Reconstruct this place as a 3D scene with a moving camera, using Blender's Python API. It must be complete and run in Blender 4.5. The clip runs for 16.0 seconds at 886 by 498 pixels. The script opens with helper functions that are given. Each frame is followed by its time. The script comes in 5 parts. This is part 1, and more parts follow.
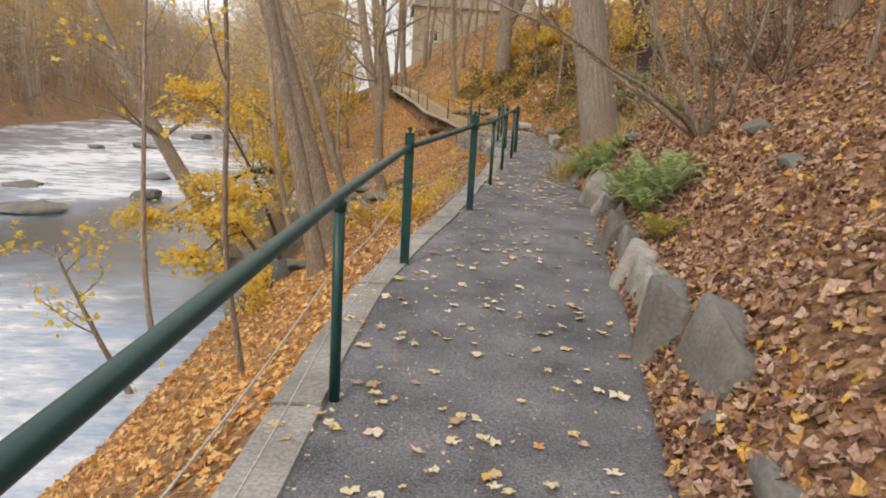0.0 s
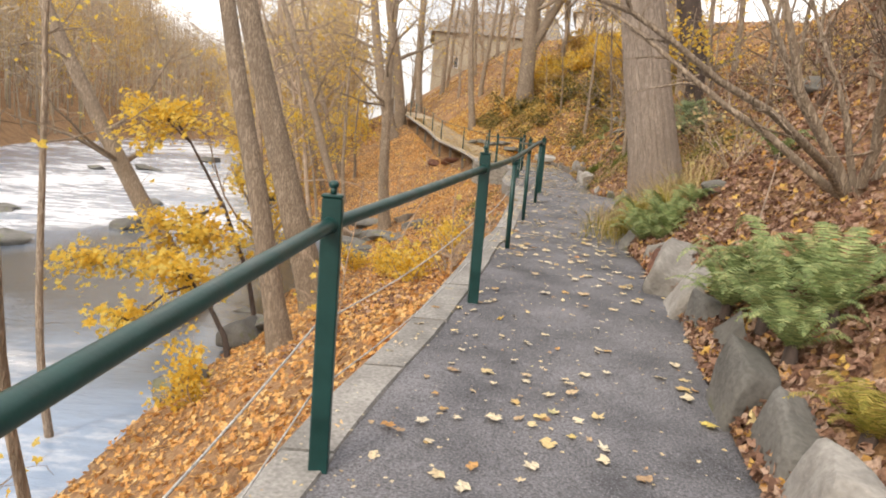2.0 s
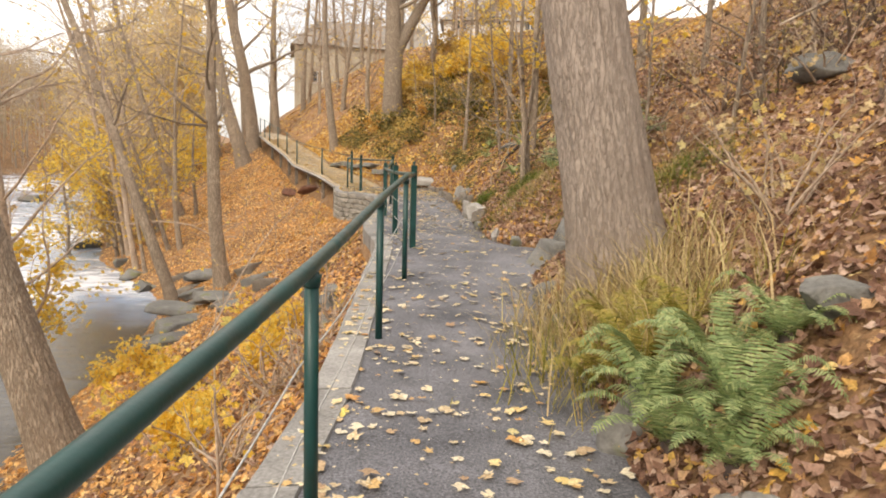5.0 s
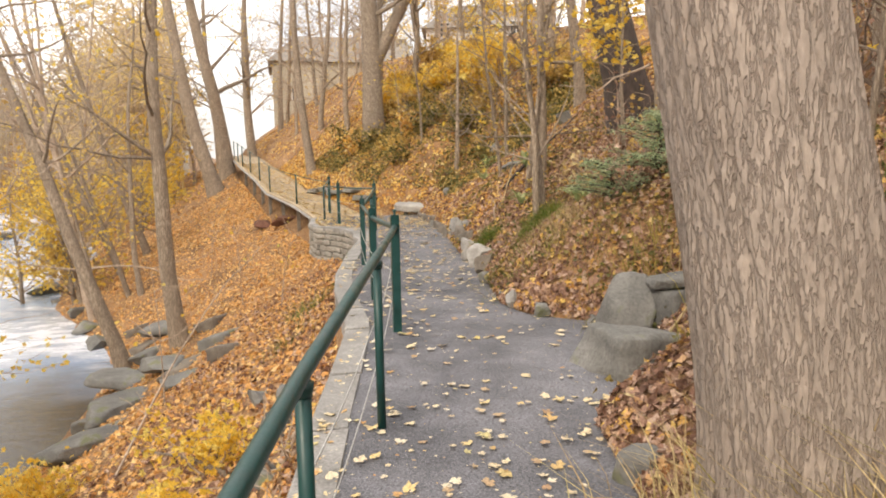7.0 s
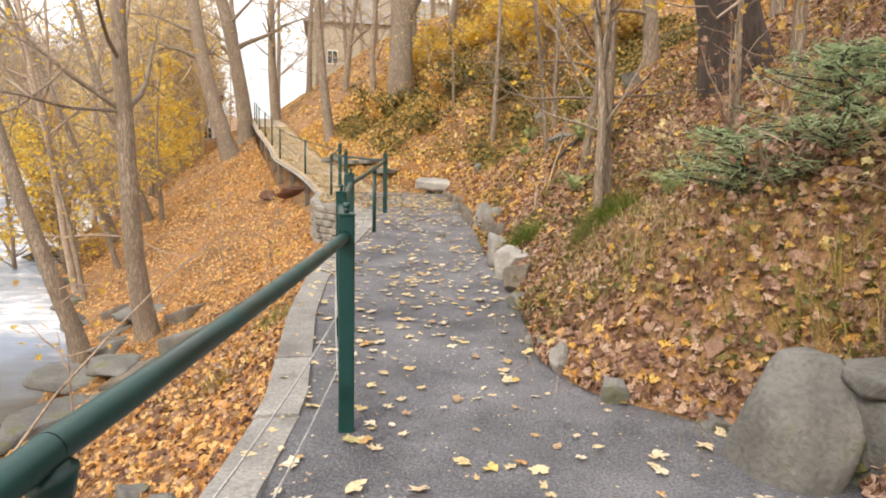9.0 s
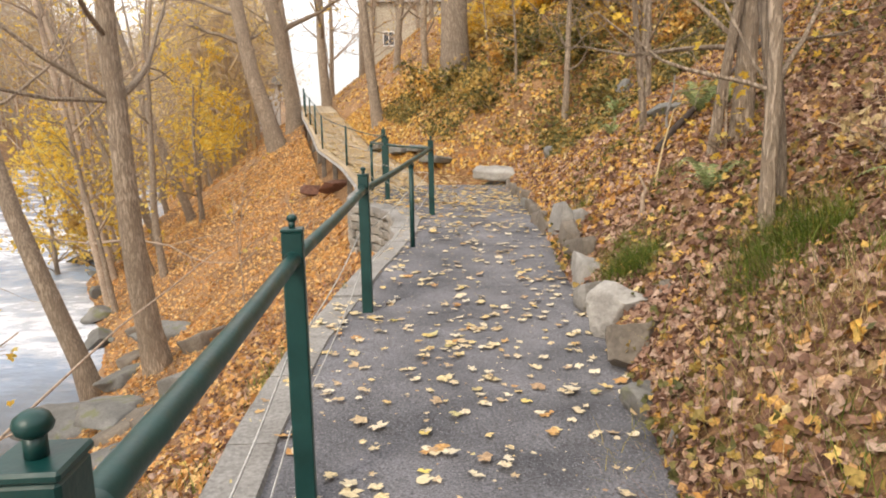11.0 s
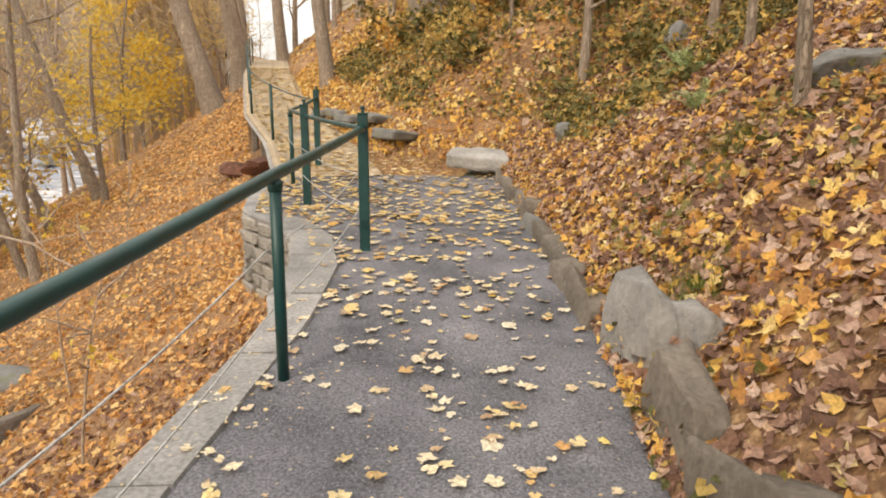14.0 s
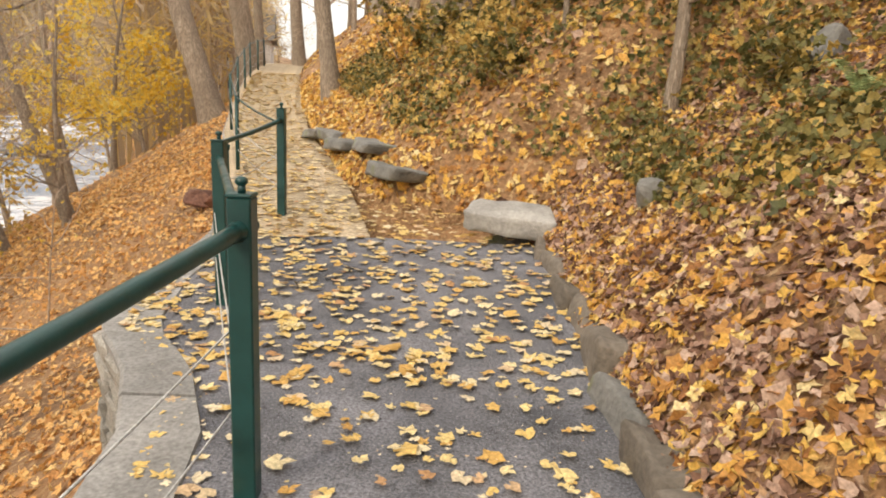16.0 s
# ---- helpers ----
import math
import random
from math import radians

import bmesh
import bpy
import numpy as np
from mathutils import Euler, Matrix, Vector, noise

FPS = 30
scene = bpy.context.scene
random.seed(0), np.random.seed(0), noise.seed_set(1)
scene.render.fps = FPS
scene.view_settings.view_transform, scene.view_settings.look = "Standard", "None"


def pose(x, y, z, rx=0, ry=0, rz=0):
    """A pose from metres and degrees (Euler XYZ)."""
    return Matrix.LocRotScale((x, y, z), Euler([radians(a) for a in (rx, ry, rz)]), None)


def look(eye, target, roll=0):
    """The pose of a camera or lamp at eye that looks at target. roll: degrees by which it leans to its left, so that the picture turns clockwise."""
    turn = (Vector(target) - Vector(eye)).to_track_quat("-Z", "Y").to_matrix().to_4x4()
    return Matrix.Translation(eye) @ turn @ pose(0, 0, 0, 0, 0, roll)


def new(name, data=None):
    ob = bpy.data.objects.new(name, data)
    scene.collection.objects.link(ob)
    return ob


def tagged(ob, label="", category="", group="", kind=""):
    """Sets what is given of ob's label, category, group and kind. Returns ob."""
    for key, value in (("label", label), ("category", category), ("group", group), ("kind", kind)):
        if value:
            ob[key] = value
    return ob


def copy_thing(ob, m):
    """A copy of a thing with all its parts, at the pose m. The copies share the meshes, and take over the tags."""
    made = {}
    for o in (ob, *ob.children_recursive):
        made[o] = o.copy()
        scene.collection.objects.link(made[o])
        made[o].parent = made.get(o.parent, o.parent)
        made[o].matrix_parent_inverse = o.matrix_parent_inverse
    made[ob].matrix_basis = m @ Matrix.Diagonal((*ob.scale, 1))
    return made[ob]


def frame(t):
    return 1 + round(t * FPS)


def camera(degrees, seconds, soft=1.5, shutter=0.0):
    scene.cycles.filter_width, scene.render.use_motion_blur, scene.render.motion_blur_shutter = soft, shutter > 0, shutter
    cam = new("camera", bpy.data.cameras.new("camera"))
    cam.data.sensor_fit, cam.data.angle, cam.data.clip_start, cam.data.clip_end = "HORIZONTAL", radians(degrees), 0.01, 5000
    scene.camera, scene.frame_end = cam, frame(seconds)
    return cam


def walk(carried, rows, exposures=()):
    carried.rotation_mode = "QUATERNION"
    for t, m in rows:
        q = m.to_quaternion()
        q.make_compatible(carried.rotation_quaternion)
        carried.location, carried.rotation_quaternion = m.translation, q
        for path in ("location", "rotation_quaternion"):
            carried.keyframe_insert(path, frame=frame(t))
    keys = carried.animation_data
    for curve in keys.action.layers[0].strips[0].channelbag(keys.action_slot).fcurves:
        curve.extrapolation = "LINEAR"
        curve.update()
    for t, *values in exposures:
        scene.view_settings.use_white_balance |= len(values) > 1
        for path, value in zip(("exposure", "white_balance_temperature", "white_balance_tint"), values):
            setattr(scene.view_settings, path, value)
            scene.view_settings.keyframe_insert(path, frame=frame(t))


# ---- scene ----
cam = camera(67.1, 16.0, soft=1.9)
METRES, EYE, TURN = 27.0, 1.6, -1.0
ROWS = [
    (0.0, 0.0, 0.0, 0.0, 0.58, -10.52, -3.1),
    (0.5, -0.001, 0.0299, 0.0016, -2.18, -8.34, 0.24),
    (1.0, -0.0012, 0.0636, 0.0037, -0.86, -8.66, -1.64),
    (1.5, 0.0054, 0.0983, 0.0055, -2.58, -6.0, -1.02),
    (2.0, 0.0073, 0.1305, 0.0048, 2.24, -8.32, -4.54),
    (2.5, 0.0153, 0.162, 0.0074, -3.66, -6.58, -0.35),
    (3.0, 0.019, 0.1956, 0.0102, -2.25, -6.17, -1.17),
    (3.5, 0.0204, 0.2298, 0.0119, -3.28, -8.78, 0.42),
    (4.0, 0.0243, 0.2653, 0.0129, -4.81, -6.79, -2.66),
    (4.5, 0.0292, 0.2987, 0.0157, -8.18, -6.11, 0.15),
    (5.0, 0.0328, 0.33, 0.0185, -8.05, -6.46, -1.51),
    (7.5, 0.0551, 0.4769, 0.0356, -9.06, -5.5, 1.59),
    (8.0, 0.0633, 0.5093, 0.0342, -7.64, -6.76, -1.52),
    (8.5, 0.0688, 0.5378, 0.0335, -10.43, -7.88, -1.01),
    (9.0, 0.0757, 0.5696, 0.0342, -5.56, -7.82, -1.23),
    (9.5, 0.0802, 0.5991, 0.0355, -3.45, -6.87, 0.26),
    (12.0, 0.0914, 0.734, 0.0362, 1.18, -10.66, 0.15),
    (12.5, 0.0933, 0.7648, 0.0355, -1.16, -9.8, -3.1),
    (13.0, 0.095, 0.7968, 0.0364, -0.52, -9.99, -0.57),
    (13.5, 0.0973, 0.8294, 0.0376, -3.6, -12.54, -0.64),
    (14.0, 0.1004, 0.8601, 0.0396, -1.71, -12.5, -0.32),
    (14.5, 0.1027, 0.8934, 0.0407, -1.2, -11.16, -2.81),
    (15.0, 0.1052, 0.9265, 0.0434, -1.11, -10.87, -0.92),
    (15.5, 0.1073, 0.9599, 0.0449, 1.9, -12.54, 0.74),
    (16.0, 0.1093, 0.9873, 0.0476, 1.13, -11.78, -2.33),
]
walk(cam, [(t, pose(0, 0, EYE, 0, 0, TURN) @ pose(METRES * x, METRES * y, METRES * z, 90 + pitch, roll, yaw)) for t, x, y, z, yaw, pitch, roll in ROWS],
     exposures=[(0.0, 0.0, 7150, 11), (0.5, 0.16, 7250, 11), (1.5, 0.42, 7250, 11), (3.0, 0.42, 7100, 11), (5.0, 0.55, 7400, 11), (9.0, 0.68, 7050, 11), (9.5, 0.73, 7050, 11), (12.0, 0.50, 7150, 11), (16.0, 0.52, 7400, 10)])

# ---- light: a bright, thinly overcast autumn afternoon ----
world = bpy.data.worlds.new("sky")
scene.world = world
world.use_nodes = True
wn, wl = world.node_tree.nodes, world.node_tree.links
SUN_UP, SUN_ROUND = radians(38), radians(215)
sky = wn.new("ShaderNodeTexSky")
sky.sky_type, sky.sun_disc, sky.sun_elevation, sky.sun_rotation = "NISHITA", False, SUN_UP, SUN_ROUND
sky.air_density, sky.dust_density, sky.ozone_density = 1.0, 6.0, 1.0
bg = wn["Background"]
bg.inputs["Strength"].default_value = 0.15
veil = wn.new("ShaderNodeMix")
veil.data_type = "RGBA"
clouds = wn.new("ShaderNodeTexNoise")
clouds.inputs["Scale"].default_value, clouds.inputs["Detail"].default_value = 2.2, 5
cramp = wn.new("ShaderNodeMapRange")
cramp.inputs["From Min"].default_value, cramp.inputs["From Max"].default_value = 0.38, 0.62
cramp.inputs["To Min"].default_value, cramp.inputs["To Max"].default_value = 0.45, 1.0
wl.new(clouds.outputs["Fac"], cramp.inputs["Value"])
wl.new(cramp.outputs["Result"], veil.inputs["Factor"])
wl.new(sky.outputs["Color"], veil.inputs["A"])
veil.inputs["B"].default_value = (9.0, 9.0, 9.3, 1)
wl.new(veil.outputs["Result"], bg.inputs["Color"])
sun = new("sun", bpy.data.lights.new("sun", "SUN"))
sun.data.energy, sun.data.angle, sun.data.color = 1.2, radians(14), (1.0, 0.93, 0.82)
sun.matrix_world = look((0, 0, 60), (60 * math.sin(SUN_ROUND) / -math.tan(SUN_UP), 60 * math.cos(SUN_ROUND) / -math.tan(SUN_UP), 0))


# ---- materials ----
def material(name, rough=0.7, metal=0.0):
    m = bpy.data.materials.new(name)
    m.use_nodes = True
    b = m.node_tree.nodes["Principled BSDF"]
    b.inputs["Roughness"].default_value, b.inputs["Metallic"].default_value = rough, metal
    return m, m.node_tree.nodes, m.node_tree.links, b


def ramp(nodes, stops, kind="LINEAR"):
    r = nodes.new("ShaderNodeValToRGB")
    r.color_ramp.interpolation = kind
    while len(r.color_ramp.elements) < len(stops):
        r.color_ramp.elements.new(0.5)
    for e, (p, c) in zip(r.color_ramp.elements, stops):
        e.position, e.color = p, (*c, 1)
    return r


def noise_node(nodes, links, scale, detail=5, stretch=(1, 1, 1), rough=0.55, coord="Object"):
    c = nodes.new("ShaderNodeTexCoord")
    mp = nodes.new("ShaderNodeMapping")
    mp.inputs["Scale"].default_value = stretch
    links.new(c.outputs[coord], mp.inputs["Vector"])
    n = nodes.new("ShaderNodeTexNoise")
    n.inputs["Scale"].default_value, n.inputs["Detail"].default_value, n.inputs["Roughness"].default_value = scale, detail, rough
    links.new(mp.outputs["Vector"], n.inputs["Vector"])
    return n


def mixed(nodes, links, a, b, fac, mode="MIX"):
    x = nodes.new("ShaderNodeMix")
    x.data_type, x.blend_type = "RGBA", mode
    for s, v in (("A", a), ("B", b)):
        if isinstance(v, tuple):
            x.inputs[s].default_value = (*v, 1)
        else:
            links.new(v, x.inputs[s])
    if isinstance(fac, float):
        x.inputs["Factor"].default_value = fac
    else:
        links.new(fac, x.inputs["Factor"])
    return x.outputs["Result"]


def bumped(nodes, links, bsdf, height, strength=0.4, distance=0.02):
    b = nodes.new("ShaderNodeBump")
    b.inputs["Strength"].default_value, b.inputs["Distance"].default_value = strength, distance
    links.new(height, b.inputs["Height"])
    links.new(b.outputs["Normal"], bsdf.inputs["Normal"])


def grainy(name, dark, light, big=1.0, fine=40.0, rough=0.8, bump=0.4, depth=0.01, stretch=(1, 1, 1), spots=None, coord="Object", vary=0.0, contrast=0.45):
    """Two scales of variation between a dark and a light colour, with relief."""
    m, n, l, b = material(name, rough)
    a, f = noise_node(n, l, big, 4, stretch, coord=coord), noise_node(n, l, fine, 6, stretch, coord=coord)
    r1 = ramp(n, [(0.3, dark), (0.7, light)])
    l.new(a.outputs["Fac"], r1.inputs["Fac"])
    r2 = ramp(n, [(0.25, (1 - contrast * 1.2,) * 3), (0.75, (1 + contrast * 0.8,) * 3)])
    l.new(f.outputs["Fac"], r2.inputs["Fac"])
    col = mixed(n, l, r1.outputs["Color"], r2.outputs["Color"], 1.0, "MULTIPLY")
    if spots:
        s = noise_node(n, l, spots[1], 3, coord=coord)
        rs = ramp(n, [(spots[2], (0, 0, 0)), (spots[2] + 0.08, (1, 1, 1))])
        l.new(s.outputs["Fac"], rs.inputs["Fac"])
        col = mixed(n, l, col, spots[0], rs.outputs["Color"])
    if vary:
        o = n.new("ShaderNodeObjectInfo")
        rv = ramp(n, [(0.0, (1 - vary,) * 3), (1.0, (1 + vary,) * 3)])
        l.new(o.outputs["Random"], rv.inputs["Fac"])
        col = mixed(n, l, col, rv.outputs["Color"], 1.0, "MULTIPLY")
    l.new(col, b.inputs["Base Color"])
    bumped(n, l, b, f.outputs["Fac"], bump, depth)
    return m


def leafy(name, stops, rough=0.6, glow=0.25, by="island"):
    """Leaves: each one takes its own colour, and lets some light through."""
    m, n, l, b = material(name, rough)
    g = n.new("ShaderNodeNewGeometry" if by == "island" else "ShaderNodeObjectInfo")
    r = ramp(n, stops)
    l.new(g.outputs["Random Per Island" if by == "island" else "Random"], r.inputs["Fac"])
    f = noise_node(n, l, 60, 3)
    r2 = ramp(n, [(0.3, (0.6, 0.6, 0.6)), (0.7, (1.15, 1.15, 1.15))])
    l.new(f.outputs["Fac"], r2.inputs["Fac"])
    col = mixed(n, l, r.outputs["Color"], r2.outputs["Color"], 1.0, "MULTIPLY")
    l.new(col, b.inputs["Base Color"])
    b.inputs["Specular IOR Level"].default_value = 0.25
    t = n.new("ShaderNodeBsdfTranslucent")
    l.new(col, t.inputs["Color"])
    x = n.new("ShaderNodeMixShader")
    x.inputs["Fac"].default_value = glow
    l.new(b.outputs["BSDF"], x.inputs[1])
    l.new(t.outputs["BSDF"], x.inputs[2])
    l.new(x.outputs["Shader"], n["Material Output"].inputs["Surface"])
    return m


def bark_material(name, dark, light, crack_shade, scale, depth, vary=0.0, stretch=0.16, gap=1.0):
    """Bark: two tones, and painted shade in dark upright cracks that wander, split and join."""
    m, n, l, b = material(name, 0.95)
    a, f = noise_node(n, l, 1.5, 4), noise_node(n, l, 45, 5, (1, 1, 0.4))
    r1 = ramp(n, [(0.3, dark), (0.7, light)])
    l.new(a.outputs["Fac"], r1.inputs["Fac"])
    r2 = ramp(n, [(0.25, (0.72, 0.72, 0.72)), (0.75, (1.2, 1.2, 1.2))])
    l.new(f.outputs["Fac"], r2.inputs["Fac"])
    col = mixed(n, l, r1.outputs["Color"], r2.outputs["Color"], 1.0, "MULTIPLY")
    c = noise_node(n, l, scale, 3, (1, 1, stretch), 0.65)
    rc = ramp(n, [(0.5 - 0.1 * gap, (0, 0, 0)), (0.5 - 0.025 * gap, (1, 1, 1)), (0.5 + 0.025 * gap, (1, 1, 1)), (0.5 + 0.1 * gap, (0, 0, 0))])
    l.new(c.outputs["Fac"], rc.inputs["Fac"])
    # crevice shade goes into the base colour, on top of the relief below
    col = mixed(n, l, col, crack_shade, rc.outputs["Color"])
    if vary:
        o = n.new("ShaderNodeObjectInfo")
        rv = ramp(n, [(0.0, (1 - vary,) * 3), (1.0, (1 + vary,) * 3)])
        l.new(o.outputs["Random"], rv.inputs["Fac"])
        col = mixed(n, l, col, rv.outputs["Color"], 1.0, "MULTIPLY")
    l.new(col, b.inputs["Base Color"])
    inv = n.new("ShaderNodeMath")
    inv.operation = "SUBTRACT"
    l.new(f.outputs["Fac"], inv.inputs[0])
    l.new(rc.outputs["Color"], inv.inputs[1])
    bumped(n, l, b, inv.outputs["Value"], 0.9, depth)
    return m


ASPHALT = grainy("asphalt", (0.082, 0.085, 0.098), (0.235, 0.236, 0.262), 1.6, 70, 0.75, 1.0, 0.014, spots=((0.30, 0.30, 0.325), 95, 0.60), contrast=0.65)
CONCRETE = grainy("kerb_stone", (0.20, 0.195, 0.187), (0.35, 0.343, 0.332), 2.5, 45, 0.9, 0.5, 0.01, vary=0.15, contrast=0.35)
WALL_STONE = grainy("wall_stone", (0.24, 0.225, 0.2), (0.42, 0.40, 0.36), 4, 30, 0.9, 0.6, 0.02, vary=0.2)
ROCK = grainy("boulder_stone", (0.12, 0.12, 0.113), (0.235, 0.232, 0.22), 2.2, 30, 0.9, 0.8, 0.02, spots=((0.16, 0.17, 0.10), 3.0, 0.58), vary=0.18, contrast=0.25)
ROCK_PALE = grainy("pale_stone", (0.22, 0.211, 0.198), (0.40, 0.39, 0.37), 3, 30, 0.85, 0.7, 0.02, vary=0.15, contrast=0.2)
BEAM_STONE = grainy("brown_stone", (0.11, 0.093, 0.076), (0.21, 0.182, 0.15), 2.5, 28, 0.9, 0.7, 0.02, vary=0.15, contrast=0.3)
RUST = grainy("rusty_stone", (0.12, 0.06, 0.045), (0.24, 0.12, 0.085), 3, 25, 0.9, 0.7, 0.02)
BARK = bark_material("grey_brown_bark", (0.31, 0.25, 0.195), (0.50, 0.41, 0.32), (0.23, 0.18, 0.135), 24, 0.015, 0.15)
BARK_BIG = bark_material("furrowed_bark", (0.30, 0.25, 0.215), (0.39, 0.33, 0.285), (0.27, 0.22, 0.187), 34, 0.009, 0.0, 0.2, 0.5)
BARK_DARK = grainy("dark_bark", (0.05, 0.04, 0.035), (0.12, 0.09, 0.08), 2, 18, 0.95, 0.8, 0.02, (1, 1, 0.3))
TWIG = grainy("twig_bark", (0.30, 0.23, 0.175), (0.49, 0.385, 0.295), 2, 20, 0.9, 0.4, 0.01)
BRUSH = grainy("brushwood_bark", (0.12, 0.085, 0.065), (0.25, 0.18, 0.135), 2, 20, 0.9, 0.4, 0.01)
SOIL = grainy("leaf_mould", (0.18, 0.10, 0.05), (0.39, 0.22, 0.105), 0.7, 22, 0.95, 1.0, 0.05, spots=((0.42, 0.28, 0.15), 14, 0.55))
DECK = grainy("deck_boards", (0.34, 0.27, 0.18), (0.52, 0.42, 0.29), 3, 30, 0.85, 0.4, 0.008, vary=0.12)
BEAM = grainy("weathered_beam", (0.12, 0.10, 0.08), (0.22, 0.19, 0.16), 3, 25, 0.9, 0.5, 0.01)
STEEL = grainy("cable_steel", (0.38, 0.38, 0.37), (0.55, 0.55, 0.54), 8, 60, 0.45, 0.2, 0.002)
LITTER_BROWN = leafy("brown_litter", [(0.0, (0.12, 0.065, 0.045)), (0.28, (0.25, 0.138, 0.096)), (0.58, (0.40, 0.25, 0.18)), (0.84, (0.57, 0.42, 0.33)), (0.95, (0.62, 0.35, 0.12)), (1.0, (0.70, 0.48, 0.14))], 0.7, 0.15)
LITTER_GOLD = leafy("gold_litter", [(0.0, (0.30, 0.13, 0.05)), (0.25, (0.58, 0.30, 0.09)), (0.5, (0.76, 0.44, 0.10)), (0.75, (0.80, 0.55, 0.16)), (1.0, (0.80, 0.66, 0.36))], 0.65, 0.2)
LITTER_ORANGE = leafy("orange_litter", [(0.0, (0.48, 0.23, 0.09)), (0.3, (0.74, 0.40, 0.14)), (0.7, (0.83, 0.50, 0.19)), (1.0, (0.86, 0.63, 0.31))], 0.65, 0.2)
PATH_LEAF = leafy("path_leaf", [(0.0, (0.74, 0.58, 0.30)), (0.3, (0.80, 0.68, 0.44)), (0.6, (0.80, 0.73, 0.58)), (0.8, (0.76, 0.55, 0.32)), (0.93, (0.78, 0.64, 0.18)), (1.0, (0.66, 0.30, 0.08))], 0.6, 0.1, by="object")
PALE_LITTER = leafy("pale_path_litter", [(0.0, (0.46, 0.30, 0.18)), (0.25, (0.74, 0.60, 0.38)), (0.55, (0.80, 0.72, 0.55)), (0.8, (0.78, 0.60, 0.28)), (0.92, (0.60, 0.32, 0.12)), (1.0, (0.62, 0.58, 0.30))], 0.6, 0.1)
PATH_LITTER = leafy("path_litter", [(0.0, (0.60, 0.34, 0.10)), (0.3, (0.74, 0.52, 0.18)), (0.6, (0.78, 0.62, 0.30)), (0.85, (0.76, 0.66, 0.46)), (1.0, (0.50, 0.26, 0.11))], 0.6, 0.1)
YELLOW = leafy("yellow_maple", [(0.0, (0.80, 0.51, 0.07)), (0.5, (0.90, 0.64, 0.11)), (0.85, (0.92, 0.73, 0.2)), (1.0, (0.82, 0.71, 0.25))], 0.55, 0.58)
AMBER = leafy("amber_foliage", [(0.0, (0.44, 0.27, 0.09)), (0.5, (0.66, 0.45, 0.14)), (1.0, (0.78, 0.60, 0.22))], 0.6, 0.45)
# far wood: browns paled so that the colour carries the haze of distance
WOOD_FAR = leafy("far_wood_brown", [(0.0, (0.36, 0.31, 0.26)), (0.5, (0.54, 0.47, 0.38)), (0.85, (0.62, 0.51, 0.36)), (1.0, (0.48, 0.46, 0.34))], 0.8, 0.3)
WOOD_NEAR = leafy("near_wood_tan", [(0.0, (0.48, 0.39, 0.30)), (0.45, (0.66, 0.54, 0.39)), (0.75, (0.76, 0.60, 0.34)), (1.0, (0.88, 0.69, 0.26))], 0.8, 0.5)
IVY = leafy("ground_cover", [(0.0, (0.08, 0.085, 0.03)), (0.45, (0.17, 0.155, 0.05)), (0.72, (0.34, 0.25, 0.08)), (1.0, (0.66, 0.44, 0.12))], 0.5, 0.2)
FERN_GREEN = leafy("fern_green", [(0.0, (0.17, 0.24, 0.10)), (0.5, (0.29, 0.385, 0.16)), (1.0, (0.46, 0.50, 0.23))], 0.55, 0.3)
FERN_GOLD = leafy("fern_gold", [(0.0, (0.20, 0.20, 0.04)), (0.5, (0.36, 0.32, 0.07)), (1.0, (0.52, 0.40, 0.12))], 0.55, 0.3)
NEEDLE = leafy("needle_green", [(0.0, (0.30, 0.41, 0.23)), (0.6, (0.44, 0.56, 0.33)), (1.0, (0.60, 0.64, 0.42))], 0.55, 0.3)
GRASS = leafy("grass_green", [(0.0, (0.07, 0.12, 0.02)), (0.6, (0.16, 0.23, 0.04)), (1.0, (0.30, 0.30, 0.07))], 0.5, 0.3)
STRAW = leafy("straw", [(0.0, (0.44, 0.32, 0.17)), (0.6, (0.66, 0.52, 0.29)), (1.0, (0.56, 0.49, 0.22))], 0.6, 0.25)
PLASTER = grainy("plaster", (0.36, 0.32, 0.25), (0.46, 0.41, 0.33), 0.4, 8, 0.9, 0.2, 0.01)
WHITE_WALL = grainy("white_wall", (0.62, 0.6, 0.58), (0.78, 0.77, 0.75), 0.3, 6, 0.85, 0.1, 0.01)
ROOF = grainy("roof_tile", (0.22, 0.20, 0.18), (0.32, 0.29, 0.26), 0.5, 10, 0.85, 0.4, 0.02)


def paint_material():
    m, n, l, b = material("green_paint", 0.35)
    a, f = noise_node(n, l, 6, 4), noise_node(n, l, 70, 4)
    r = ramp(n, [(0.3, (0.002, 0.032, 0.030)), (0.7, (0.006, 0.060, 0.057))])
    l.new(a.outputs["Fac"], r.inputs["Fac"])
    l.new(r.outputs["Color"], b.inputs["Base Color"])
    rr = ramp(n, [(0.3, (0.28, 0.28, 0.28)), (0.7, (0.5, 0.5, 0.5))])
    l.new(a.outputs["Fac"], rr.inputs["Fac"])
    l.new(rr.outputs["Color"], b.inputs["Roughness"])
    bumped(n, l, b, f.outputs["Fac"], 0.25, 0.003)
    return m


